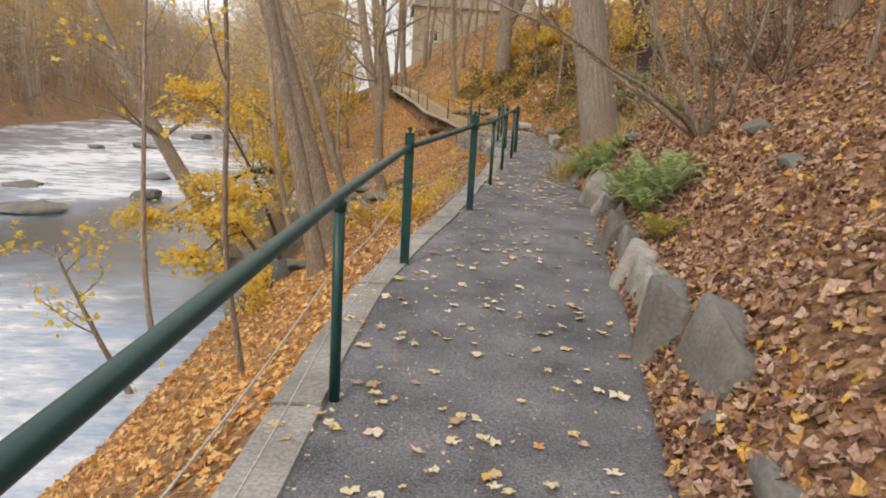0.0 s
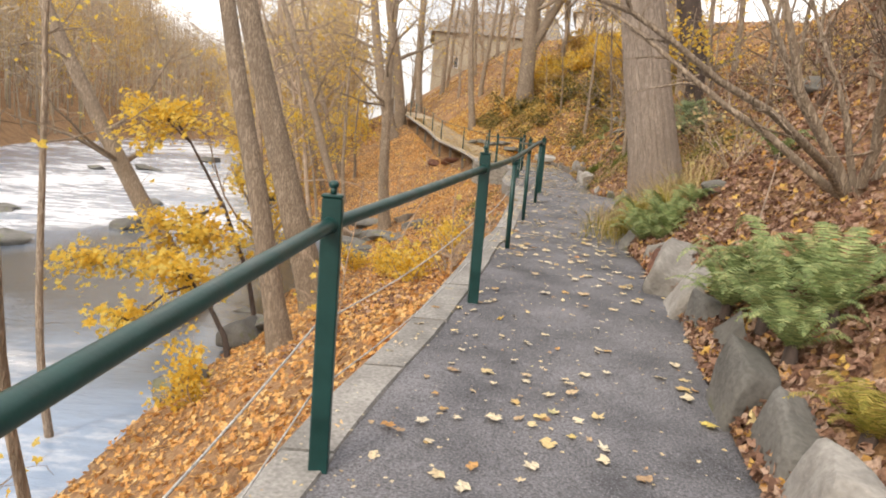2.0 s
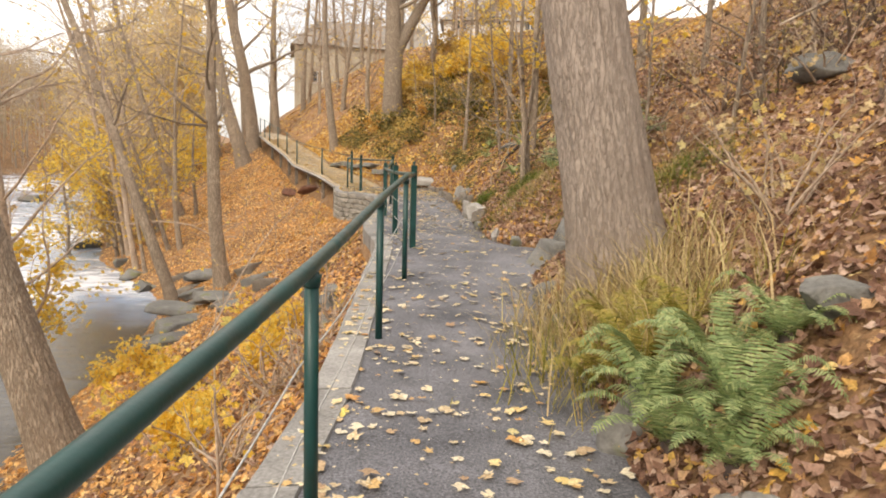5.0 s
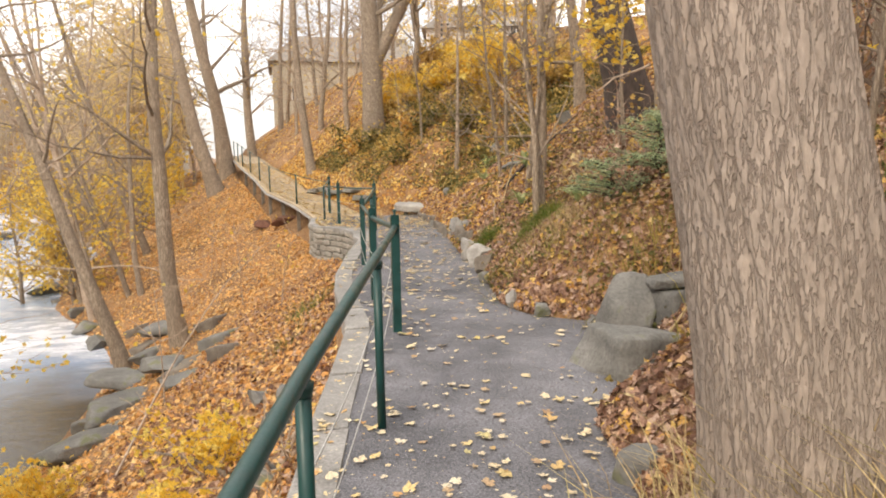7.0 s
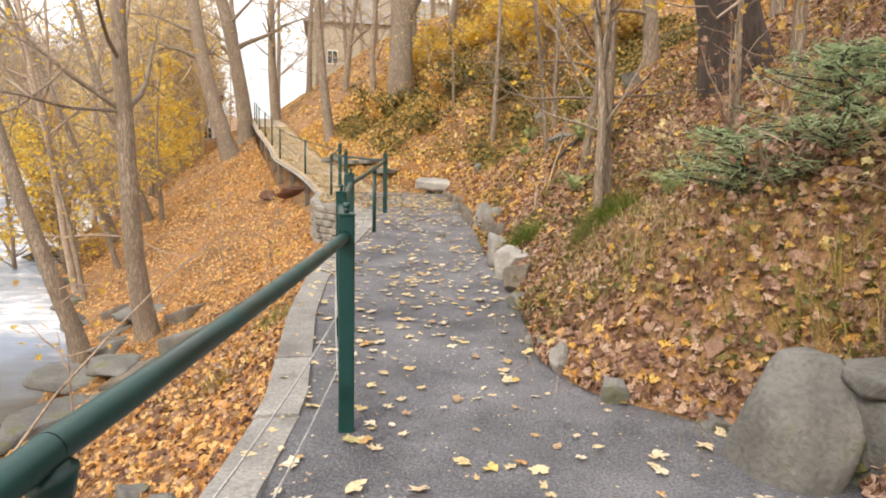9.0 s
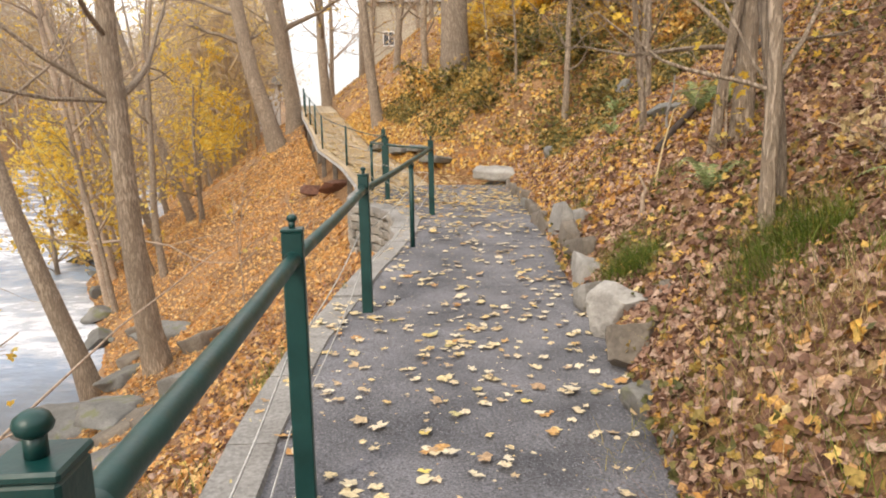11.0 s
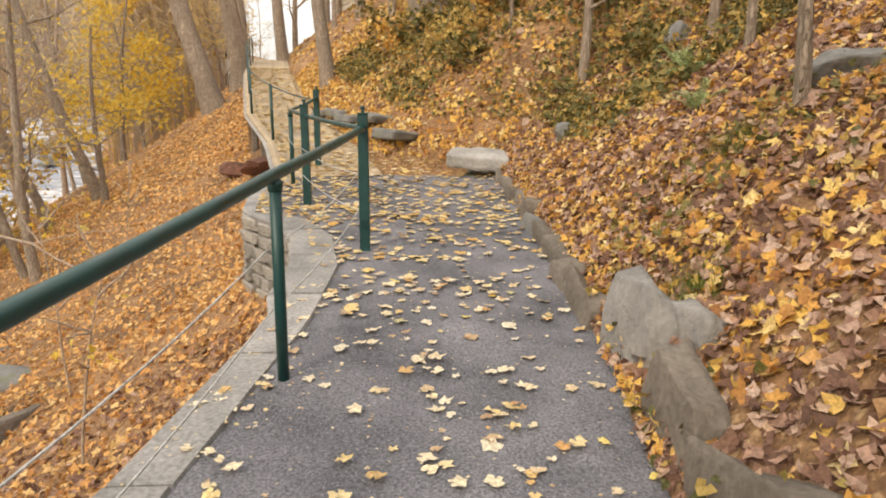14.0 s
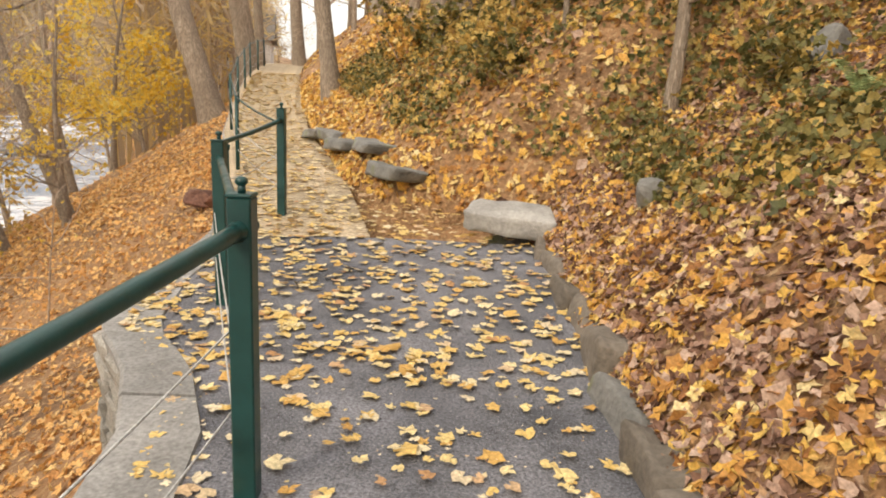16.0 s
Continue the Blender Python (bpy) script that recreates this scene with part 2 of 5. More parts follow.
def water_material():
    m, n, l, b = material("river_water", 0.06)
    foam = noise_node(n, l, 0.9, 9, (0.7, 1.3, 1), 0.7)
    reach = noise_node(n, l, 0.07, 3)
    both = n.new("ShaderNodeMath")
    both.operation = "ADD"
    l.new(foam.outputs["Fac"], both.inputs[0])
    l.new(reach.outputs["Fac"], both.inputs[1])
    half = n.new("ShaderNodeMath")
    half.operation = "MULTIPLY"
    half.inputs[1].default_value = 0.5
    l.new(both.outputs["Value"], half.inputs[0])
    c = n.new("ShaderNodeTexCoord")
    at = n.new("ShaderNodeSeparateXYZ")
    stray = noise_node(n, l, 0.14, 4)
    bent = n.new("ShaderNodeVectorMath")
    bent.operation = "MULTIPLY_ADD"
    bent.inputs[1].default_value = (12, 12, 0)
    l.new(stray.outputs["Color"], bent.inputs[0])
    l.new(c.outputs["Object"], bent.inputs[2])
    l.new(bent.outputs["Vector"], at.inputs["Vector"])
    edge, up = n.new("ShaderNodeMapRange"), n.new("ShaderNodeMapRange")
    edge.inputs["From Min"].default_value, edge.inputs["From Max"].default_value = -13.0, -7.0
    up.inputs["From Min"].default_value, up.inputs["From Max"].default_value = 21.0, 27.0
    l.new(at.outputs["X"], edge.inputs["Value"])
    l.new(at.outputs["Y"], up.inputs["Value"])
    past = n.new("ShaderNodeMapRange")
    past.inputs["From Min"].default_value, past.inputs["From Max"].default_value = 40.0, 36.0
    l.new(at.outputs["Y"], past.inputs["Value"])
    pool, still = n.new("ShaderNodeMath"), n.new("ShaderNodeMath")
    pool.operation = still.operation = "MULTIPLY"
    l.new(edge.outputs["Result"], pool.inputs[0])
    l.new(up.outputs["Result"], pool.inputs[1])
    l.new(pool.outputs["Value"], still.inputs[0])
    l.new(past.outputs["Result"], still.inputs[1])
    calm = n.new("ShaderNodeMath")
    calm.operation, calm.inputs[1].default_value = "MULTIPLY_ADD", -0.12
    l.new(still.outputs["Value"], calm.inputs[0])
    l.new(half.outputs["Value"], calm.inputs[2])
    half = calm
    # blue end: the sky's reflection put into the base colour; white end: foam
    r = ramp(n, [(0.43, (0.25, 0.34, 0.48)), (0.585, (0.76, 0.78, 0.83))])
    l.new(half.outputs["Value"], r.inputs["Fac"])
    # slack pool: dark brown, with the trees' reflection painted into its colour
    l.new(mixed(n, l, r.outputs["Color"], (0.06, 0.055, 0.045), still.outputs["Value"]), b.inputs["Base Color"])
    rr = ramp(n, [(0.47, (0.04, 0.04, 0.04)), (0.58, (0.5, 0.5, 0.5))])
    l.new(half.outputs["Value"], rr.inputs["Fac"])
    l.new(rr.outputs["Color"], b.inputs["Roughness"])
    w = noise_node(n, l, 2.4, 6, (0.7, 1.6, 1), 0.6)
    bumped(n, l, b, w.outputs["Fac"], 0.45, 0.08)
    return m


def glass_material():
    m, n, l, b = material("window_glass", 0.08)
    b.inputs["Base Color"].default_value = (0.05, 0.055, 0.06, 1)
    return m


PAINT, WATER, PANE = paint_material(), water_material(), glass_material()


# ---- mesh helpers ----
def mesh_from(name, verts, faces, mats, smooth=False, index=None):
    """One mesh from arrays of corners; faces is one array of equal polygons or a list of such."""
    me = bpy.data.meshes.new(name)
    groups = faces if isinstance(faces, list) else [faces]
    groups = [np.asarray(g, dtype=np.int32) for g in groups if len(g)]
    sizes = np.concatenate([np.full(len(g), g.shape[1], dtype=np.int32) for g in groups])
    loops = np.concatenate([g.ravel() for g in groups])
    me.vertices.add(len(verts))
    me.vertices.foreach_set("co", np.asarray(verts, dtype=np.float32).ravel())
    me.loops.add(len(loops))
    me.loops.foreach_set("vertex_index", loops)
    me.polygons.add(len(sizes))
    starts = np.concatenate([[0], np.cumsum(sizes)[:-1]]).astype(np.int32)
    me.polygons.foreach_set("loop_start", starts)
    me.polygons.foreach_set("loop_total", sizes)
    me.polygons.foreach_set("use_smooth", np.full(len(sizes), smooth))
    for m in (mats if isinstance(mats, (list, tuple)) else [mats]):
        me.materials.append(m)
    if index is not None:
        me.polygons.foreach_set("material_index", np.asarray(index, dtype=np.int32))
    me.update(calc_edges=True)
    me.validate()
    return me


def bm_mesh(name, bm, mat, smooth=False):
    me = bpy.data.meshes.new(name)
    for f in bm.faces:
        f.smooth = smooth
    bm.to_mesh(me)
    bm.free()
    me.materials.append(mat)
    return me


def under(name, data, parent, label="", m=None):
    ob = new(name, data)
    ob.parent = parent
    if m is not None:
        ob.matrix_basis = m
    return tagged(ob, label)


def box_bm(sx, sy, sz, bevel=0.0, at=(0, 0, 0)):
    bm = bmesh.new()
    bmesh.ops.create_cube(bm, size=1, matrix=Matrix.Translation(at) @ Matrix.Diagonal((sx, sy, sz, 1)))
    if bevel:
        bmesh.ops.bevel(bm, geom=bm.edges[:], offset=bevel, segments=1, affect="EDGES")
    return bm


class Tubes:
    """Tapered tubes along lines of points, gathered into one mesh."""

    def __init__(self):
        self.v, self.f, self.n = [], [], 0

    def add(self, pts, radii, sides=6, ridges=None):
        pts = np.asarray(pts, dtype=float)
        k = len(pts)
        tan = np.gradient(pts, axis=0)
        tan /= np.linalg.norm(tan, axis=1)[:, None] + 1e-9
        ref = np.array([1.0, 0, 0]) if abs(tan[0][0]) < 0.8 else np.array([0, 1.0, 0])
        a = np.linspace(0, 2 * math.pi, sides, endpoint=False)
        for i in range(k):
            u = np.cross(tan[i], ref)
            u /= np.linalg.norm(u)
            w = np.cross(tan[i], u)
            r = radii[i] * (ridges(a, i / max(1, k - 1)) if ridges else np.ones(sides))
            self.v.append(pts[i] + (np.cos(a) * r)[:, None] * u + (np.sin(a) * r)[:, None] * w)
        i = np.arange(k - 1)[:, None] * sides
        j = np.arange(sides)[None, :]
        jn = (j + 1) % sides
        q = np.stack([i + j, i + jn, i + sides + jn, i + sides + j], axis=-1).reshape(-1, 4)
        self.f.append(q + self.n)
        self.n += k * sides

    def mesh(self, name, mat, smooth=True):
        return mesh_from(name, np.concatenate(self.v), np.concatenate(self.f)[:, ::-1], mat, smooth)


def leaf_shape(lobes=5, curl=0.12, seed=0, notch=0.66, uneven=0.85):
    """A lobed leaf of unit width in its plane, with a curled rim: corners and a fan of triangles."""
    g = np.random.default_rng(seed)
    v, n = [(0.0, -0.05, 0.0)], lobes * 2
    for i in range(n + 1):
        a = -math.pi / 2 + 0.35 + (2 * math.pi - 0.7) * i / n
        r = 0.5 * (1.0 if i % 2 else notch) * g.uniform(uneven, 1.1)
        if i in (0, n):
            r = 0.3
        v.append((r * math.cos(a), r * math.sin(a), curl * g.uniform(-0.6, 1.4) * r * 2))
    return np.array(v), np.array([(0, i, i + 1) for i in range(1, n + 1)])


LEAVES = [leaf_shape(5, 0.14, s) for s in range(4)]
FLAT_LEAVES = [leaf_shape(5, 0.07, 20 + s, (0.8, 0.62, 0.9, 0.7, 0.84, 0.74)[s], 0.6) for s in range(6)]
CURLED = [leaf_shape(3, 0.2, 40 + q, 0.72, 0.8) for q in range(4)]
LEAF_SMALL = (np.array([(0, -0.5, 0.0), (0.36, 0.0, 0.1), (0, 0.5, 0.02), (-0.36, 0.0, 0.1)]), np.array([(0, 1, 2), (0, 2, 3)]))
BLADE = (np.array([(-0.05, 0, 0), (0.05, 0, 0), (0.035, 0.25, 0.5), (-0.035, 0.25, 0.5), (0, 0.75, 0.8)]), np.array([(0, 1, 2), (0, 2, 3), (3, 2, 4)]))


def scatter(rng, shape, pts, ups, sizes, tilt=0.35, free=False):
    """Copies of a leaf shape at points: arrays of corners and triangles. ups: the way each one faces."""
    v0, f0 = shape
    n = len(pts)
    if free:
        ups = rng.normal(size=(n, 3))
        ups[:, 2] = np.abs(ups[:, 2]) + 0.3
    else:
        ups = ups + rng.normal(scale=tilt, size=(n, 3))
    ups = ups / np.linalg.norm(ups, axis=1)[:, None]
    any_way = rng.normal(size=(n, 3))
    e1 = np.cross(ups, any_way)
    e1 /= np.linalg.norm(e1, axis=1)[:, None] + 1e-9
    e2 = np.cross(ups, e1)
    s = np.asarray(sizes)[:, None, None]
    v = pts[:, None, :] + s * (v0[None, :, 0:1] * e1[:, None] + v0[None, :, 1:2] * e2[:, None] + v0[None, :, 2:3] * ups[:, None])
    f = f0[None] + (np.arange(n) * len(v0))[:, None, None]
    return v.reshape(-1, 3), f.reshape(-1, 3)


def joined(sets):
    vs, fs, n = [], [], 0
    for v, f in sets:
        vs.append(v)
        fs.append(f + n)
        n += len(v)
    return np.concatenate(vs), np.concatenate(fs)


# ---- the lie of the land ----
RIVER = ((-400, 20, 45, 80, 140, 300), (-2.95, -2.95, -2.4, -0.9, 0.2, 2.0))
FLOOR = ((-60, -8, 0, 3.75, 6.4, 9, 11.55, 14.26, 16.9, 19.1, 21.6, 24, 26.4, 29, 31.3, 33, 36.25, 39.9, 42.4, 47, 52, 60, 90, 200),
         (-1.0, -0.25, 0, 0.1, 0.24, 0.47, 0.63, 0.73, 0.92, 0.95, 0.99, 1.12, 1.27, 1.38, 1.43, 1.5, 1.92, 2.36, 2.85, 3.5, 4.1, 4.8, 6.5, 9))
KERB = ((-60, -8, 2.5, 4.1, 5.8, 7.1, 8.3, 10.3, 11.9, 13.3, 17.6, 19.5, 21.7, 23.2, 25, 27.2, 28.4, 29.4, 30.1, 30.8, 32.0, 33.4, 36.25, 39.9, 45, 48, 60, 90, 200),
        (-1.5, -1.3, -0.85, -0.78, -0.63, -0.37, -0.05, 0.35, 0.63, 0.92, 1.47, 1.68, 1.58, 1.62, 1.85, 2.2, 2.25, 2.1, 1.8, 1.3, 1.1, 1.15, 0.43, -0.8, -2.0, -2.7, -5, -9, -20))
RIGHT = ((-60, -8, 2.6, 4.65, 5.8, 7.4, 8.3, 9.9, 11.8, 13.5, 16.2, 16.8, 18.3, 18.9, 19.6, 20.2, 21.3, 22.4, 25, 28, 30.5, 32.5, 34.0, 35.0, 35.8, 39.4, 42, 48.8, 60, 90, 200),
         (0.5, 0.7, 1.09, 1.5, 1.7, 1.93, 2.09, 2.4, 2.48, 2.83, 3.25, 4.1, 4.8, 4.45, 3.8, 3.65, 3.8, 3.95, 4.03, 4.3, 4.38, 4.45, 4.35, 2.6, 2.05, 1.0, 0.2, -1.3, -3.4, -7.4, -18))
SHORE = ((-60, 0, 10, 22, 29, 32.5, 35.5, 38, 43, 50, 60, 68, 84, 110, 400), (-4.6, -4.5, -4.4, -4.35, -4.3, -4.6, -6.0, -7.6, -10.2, -12.5, -13.5, -17, -24, -36, -130))
FAR_SHORE = ((-60, 0, 40, 70, 112, 150, 180, 220, 400), (-30, -32, -38, -46, -55, -53, -49, -46, -70))
HILL = ((0, 0.12, 0.35, 1.0, 2.0, 3.5, 6, 8, 12, 20, 45, 120, 600), (-0.03, 0.16, 0.36, 0.9, 1.65, 2.7, 4.6, 5.7, 6.7, 7.6, 9, 13, 25))


def water_z(y):
    return np.interp(y, *RIVER)


HILL_HIGH = ((0, 0.12, 0.35, 1.0, 2.0, 3.5, 6, 10, 20, 45, 120, 600), (-0.03, 0.16, 0.36, 0.9, 1.62, 2.6, 4.5, 7.6, 13.0, 19, 24, 34))


def floor_z(y):
    return np.interp(y, *FLOOR)


def rough(x, y):
    return 0.05 * np.sin(1.7 * x + 0.9 * y) * np.sin(1.1 * y - 0.6 * x) + 0.03 * np.sin(4.3 * x - 2.2 * y) * np.sin(3.7 * y + 1.3) + 0.16 * np.sin(0.41 * x + 0.37 * y + 1) * np.sin(0.33 * y - 0.2 * x)


def land_z(x, y):
    """Height of the ground at x, y (arrays)."""
    x, y = np.asarray(x, dtype=float), np.asarray(y, dtype=float)
    zf, k, r = floor_z(y), np.interp(y, *KERB), np.interp(y, *RIGHT)
    wz = water_z(y)
    s, fs = np.interp(y, *SHORE), np.interp(y, *FAR_SHORE)
    dr = x - r
    near = np.clip((34 - y) / 8, 0, 1)
    right = zf + np.interp(dr, *HILL) * (1 - near) + np.interp(dr, *HILL_HIGH) * near + rough(x, y) * np.clip(dr / 0.8, 0, 1)
    top = zf - np.interp(y, (27, 29.5, 33, 36, 42, 60), (0.42, 0.75, 0.9, 1.05, 0.95, 0.5))
    u = np.clip((k - x) / np.maximum(k - s, 0.5), 0, 3)
    left = top + (wz - top) * u ** 0.95 + rough(x, y) * np.clip((k - x) / 0.8, 0, 1)
    left = np.where(u > 1, wz - np.minimum((s - x) * 0.45, 1.5), left)
    far = fs - x
    left = np.where(far > -8, np.maximum(left, wz - 1.5 + np.clip(far + 8, 0, 8) / 8 * 1.5), left)
    left = np.where(far > 0, wz + 0.7 * np.minimum(far, 8) + 0.5 * np.clip(far - 8, 0, 110) + 0.05 * np.clip(far - 118, 0, 400), left)
    deck = np.clip((y - 33.2) / 1.0, 0, 1)
    w = np.clip((r - x) / np.maximum(r - k, 0.3), 0, 1)
    mid = zf - 0.06 - deck * (0.06 + 0.9 * w)
    return np.where(x > r, right, np.where(x < k, left, mid))


def land_up(x, y):
    e = 0.15
    dx = (land_z(x + e, y) - land_z(x - e, y)) / (2 * e)
    dy = (land_z(x, y + e) - land_z(x, y - e)) / (2 * e)
    n = np.stack([-dx, -dy, np.ones_like(dx)], axis=-1)
    return n / np.linalg.norm(n, axis=-1)[:, None]


def ground_z(x, y):
    return float(land_z(np.array([x]), np.array([y]))[0])


def ground():
    """One sheet: rows across the path that follow its two edges, out to the horizon."""
    ys = np.concatenate([[-300, -120, -60, -30, -16, -10], np.arange(-7, 50, 0.25), np.arange(50, 90, 1.0), np.arange(90, 200, 6), [230, 300, 450, 700, 1200]])
    out = np.concatenate([np.arange(0.3, 6, 0.25), np.arange(6, 16, 0.8), np.arange(16, 60, 3), [70, 90, 130, 200, 400, 900]])
    rout = np.concatenate([[0.06, 0.12, 0.22, 0.35, 0.5, 0.7], np.arange(0.95, 7, 0.25), np.arange(7, 16, 0.8), np.arange(16, 60, 4), [70, 100, 200, 400, 900]])
    rows = []
    for y in ys:
        k, r = float(np.interp(y, *KERB)), float(np.interp(y, *RIGHT))
        rows.append(np.concatenate([(k - out)[::-1], [k - 0.02, k + 0.02], np.linspace(k, r, 6)[1:-1], [r - 0.01], r + rout]))
    x = np.array(rows)
    y = np.repeat(ys[:, None], x.shape[1], axis=1)
    z = land_z(x, y)
    m, n = x.shape
    i = (np.arange(m - 1)[:, None] * n + np.arange(n - 1)[None, :])
    f = np.stack([i, i + 1, i + n + 1, i + n], axis=-1).reshape(-1, 4)
    return tagged(new("ground", mesh_from("ground", np.stack([x, y, z], -1).reshape(-1, 3), f, SOIL, True)), "leaf-strewn brown soil of a steep river bank", "ground", kind="structure")


ground()
wy = np.array(RIVER[0][:1] + tuple(range(20, 141, 5)) + RIVER[0][-1:], dtype=float)
wv = np.concatenate([np.stack([np.full(len(wy), x), wy, water_z(wy)], -1) for x in (-300.0, 3.0)])
wi = np.arange(len(wy) - 1)
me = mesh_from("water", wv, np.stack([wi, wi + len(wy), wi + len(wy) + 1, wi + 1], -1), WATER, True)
tagged(new("water", me), "pale rippling river with white rapids", "river", kind="structure")


# ---- path, kerb, wall, boardwalk ----
def strip(name, ys, lo, hi, mat, thick, label, category, lift=0.0, kind="structure"):
    """A slab that follows the floor between two edges."""
    v, across = [], 8
    for y in ys:
        a, b = lo(y), hi(y)
        for i in range(across + 1):
            v.append((a + (b - a) * i / across, y, floor_z(y) + lift + 0.008 * math.sin(5 * y + i)))
        v.append((b, y, floor_z(y) + lift - thick))
        v.append((a, y, floor_z(y) + lift - thick))
    n = across + 3
    f = [(r * n + i, r * n + (i + 1) % n, (r + 1) * n + (i + 1) % n, (r + 1) * n + i) for r in range(len(ys) - 1) for i in range(n)]
    return tagged(new(name, mesh_from(name, v, np.array(f), mat, False)), label, category, kind=kind)


def kerb_x(y):
    return float(np.interp(y, *KERB))


def right_x(y):
    return float(np.interp(y, *RIGHT))


strip("path", np.arange(-8, 33.45, 0.2), lambda y: kerb_x(y) + 0.18, lambda y: right_x(y) + 0.1, ASPHALT, 0.25, "worn grey asphalt footpath strewn with leaves", "footpath")


def kerb_stones():
    """Flat concrete blocks end to end along the outer edge of the path."""
    kerb = tagged(new("kerb"), "pale weathered concrete kerb blocks along the path edge", "kerb", kind="structure")
    rng = random.Random(3)
    y = -7.0
    while y < 33.2:
        n = min(rng.uniform(0.75, 1.25), 33.3 - y)
        v = []
        for yy in np.linspace(y + 0.012, y + n - 0.012, 4):
            k, z = kerb_x(yy) - 0.12 * min(1, max(0, (yy - 27.3) / 0.4)), float(floor_z(yy)) + 0.018
            w, deep = 0.27 + kerb_x(yy) - k, 0.42 if yy < 27.5 else 0.13
            v += [(k, yy, z - deep), (k, yy, z - 0.02), (k + 0.02, yy, z), (k + w, yy, z + 0.002), (k + w + 0.01, yy, z - 0.03), (k + w + 0.01, yy, z - deep)]
        f = [(r * 6 + i, r * 6 + (i + 1) % 6, r * 6 + 6 + (i + 1) % 6, r * 6 + 6 + i) for r in range(3) for i in range(6)]
        jit = [(rng.uniform(-0.008, 0.008), 0, rng.uniform(-0.008, 0.008))] * len(v)
        me = mesh_from("kerb_block", np.array(v) + np.array(jit), [np.array(f), np.array([(5, 4, 3, 2, 1, 0), (18, 19, 20, 21, 22, 23)])], CONCRETE)
        under("kerb_block", me, kerb)
        y += n


def stone_wall():
    """The rubble wall that carries the path where it swings towards the boardwalk."""
    wall = tagged(new("retaining_wall"), "low rubble retaining wall of pale mortared stone", "wall", kind="structure")
    rng = random.Random(8)
    ys = np.arange(27.6, 33.9, 0.15)
    v, f = [], []
    for y in ys:
        k, z = kerb_x(y), float(floor_z(y))
        v += [(k - 0.04, y, z - 1.5), (k - 0.04, y, z - 0.05), (k + 0.2, y, z - 0.05), (k + 0.2, y, z - 1.5)]
    f = [(r * 4 + i, r * 4 + (i + 1) % 4, r * 4 + 4 + (i + 1) % 4, r * 4 + 4 + i) for r in range(len(ys) - 1) for i in range(4)]
    under("mortar_core", mesh_from("mortar_core", v, np.array(f), CONCRETE), wall)
    meshes = []
    for s in range(6):
        bm = box_bm(1, 1, 1, 0.12)
        for q in bm.verts:
            q.co += Vector((rng.uniform(-0.08, 0.08), rng.uniform(-0.08, 0.08), rng.uniform(-0.08, 0.08)))
        meshes.append(bm_mesh("stone", bm, WALL_STONE))
    for course in range(8):
        y = 27.6 + rng.uniform(0, 0.2)
        while y < 33.6:
            n = rng.uniform(0.18, 0.42)
            ym = y + n / 2
            k, z = kerb_x(ym), float(floor_z(ym)) - 0.10 - course * 0.155
            slope = math.atan2(kerb_x(ym + 0.1) - kerb_x(ym - 0.1), 0.2)
            m = Matrix.Translation((k - 0.03, ym, z)) @ Matrix.Rotation(-slope, 4, "Z") @ Matrix.Diagonal((rng.uniform(0.16, 0.2), n * 0.94 / max(0.5, math.cos(slope)), 0.14, 1))
            under("stone", meshes[rng.randrange(6)], wall, m=m)
            y += n


def boardwalk():
    """A timber walkway on posts that climbs along the bank."""
    deck = tagged(new("boardwalk"), "pale timber boardwalk on posts strewn with leaves", "boardwalk", kind="structure")
    rng = random.Random(5)
    y = 33.45
    while y < 58:
        k, z = kerb_x(y), float(floor_z(y))
        r = k + 1.5
        z2 = float(floor_z(y + 0.14))
        bm = box_bm(r - k + 0.1, 0.135, 0.045, 0.006)
        m = Matrix.Translation(((k + r) / 2, y, z - 0.022)) @ Matrix.Rotation(math.atan2(kerb_x(y + 0.5) - k, 0.5) * -0.6, 4, "Z") @ Matrix.Rotation(math.atan2(z2 - z, 0.14), 4, "X")
        under("plank", bm_mesh("plank", bm, DECK), deck, m=m)
        y += 0.145
    for side, inset in ((0, 0.12), (1, -0.12)):
        t = Tubes()
        pts = [(kerb_x(v) + (0 if side == 0 else 1.5) + inset, v, float(floor_z(v)) - 0.15) for v in np.arange(33.5, 57, 0.8)]
        t.add(pts, [0.12] * len(pts), 4)
        under("side_beam", t.mesh("side_beam", BEAM, False), deck)
    t = Tubes()
    pts = [(kerb_x(v) - 0.04, v, float(floor_z(v)) - 0.08) for v in np.arange(33.4, 57, 0.8)]
    t.add(pts, [0.085] * len(pts), 4)
    under("edge_board", t.mesh("edge_board", CONCRETE, False), deck)
    for v in (34.4, 36.3, 38.2, 40.1, 42, 44.5, 47.5):
        g = float(land_z(np.array([kerb_x(v) + 0.1]), np.array([v]))[0])
        h = float(floor_z(v)) - 0.1 - g + 0.3
        under("support_post", bm_mesh("support_post", box_bm(0.13, 0.13, h, 0.01), BEAM), deck, m=Matrix.Translation((kerb_x(v) + 0.12, v, g - 0.3 + h / 2)))


# posts of the railing: x, y, square (with a cap) or thin, height of the handrail
POSTS = ((-0.62, 0.35, 1, 1.05), (-0.49, 3.45, 0, 1.12), (-0.26, 6.4, 1, 1.14), (0.49, 9.1, 1, 1.14), (0.95, 11.55, 0, 1.09), (1.40, 14.3, 0, 1.15), (1.82, 16.4, 0, 1.17), (2.21, 19.05, 1, 1.13), (2.11, 21.05, 1, 1.11),
         (2.13, 23.9, 1, 1.055), (2.46, 26.4, 0, 1.05), (2.71, 28.95, 1, 1.06), (1.86, 31.3, 1, 1.06), (1.45, 32.7, 0, 1.04), (1.62, 34.1, 1, 1.06))


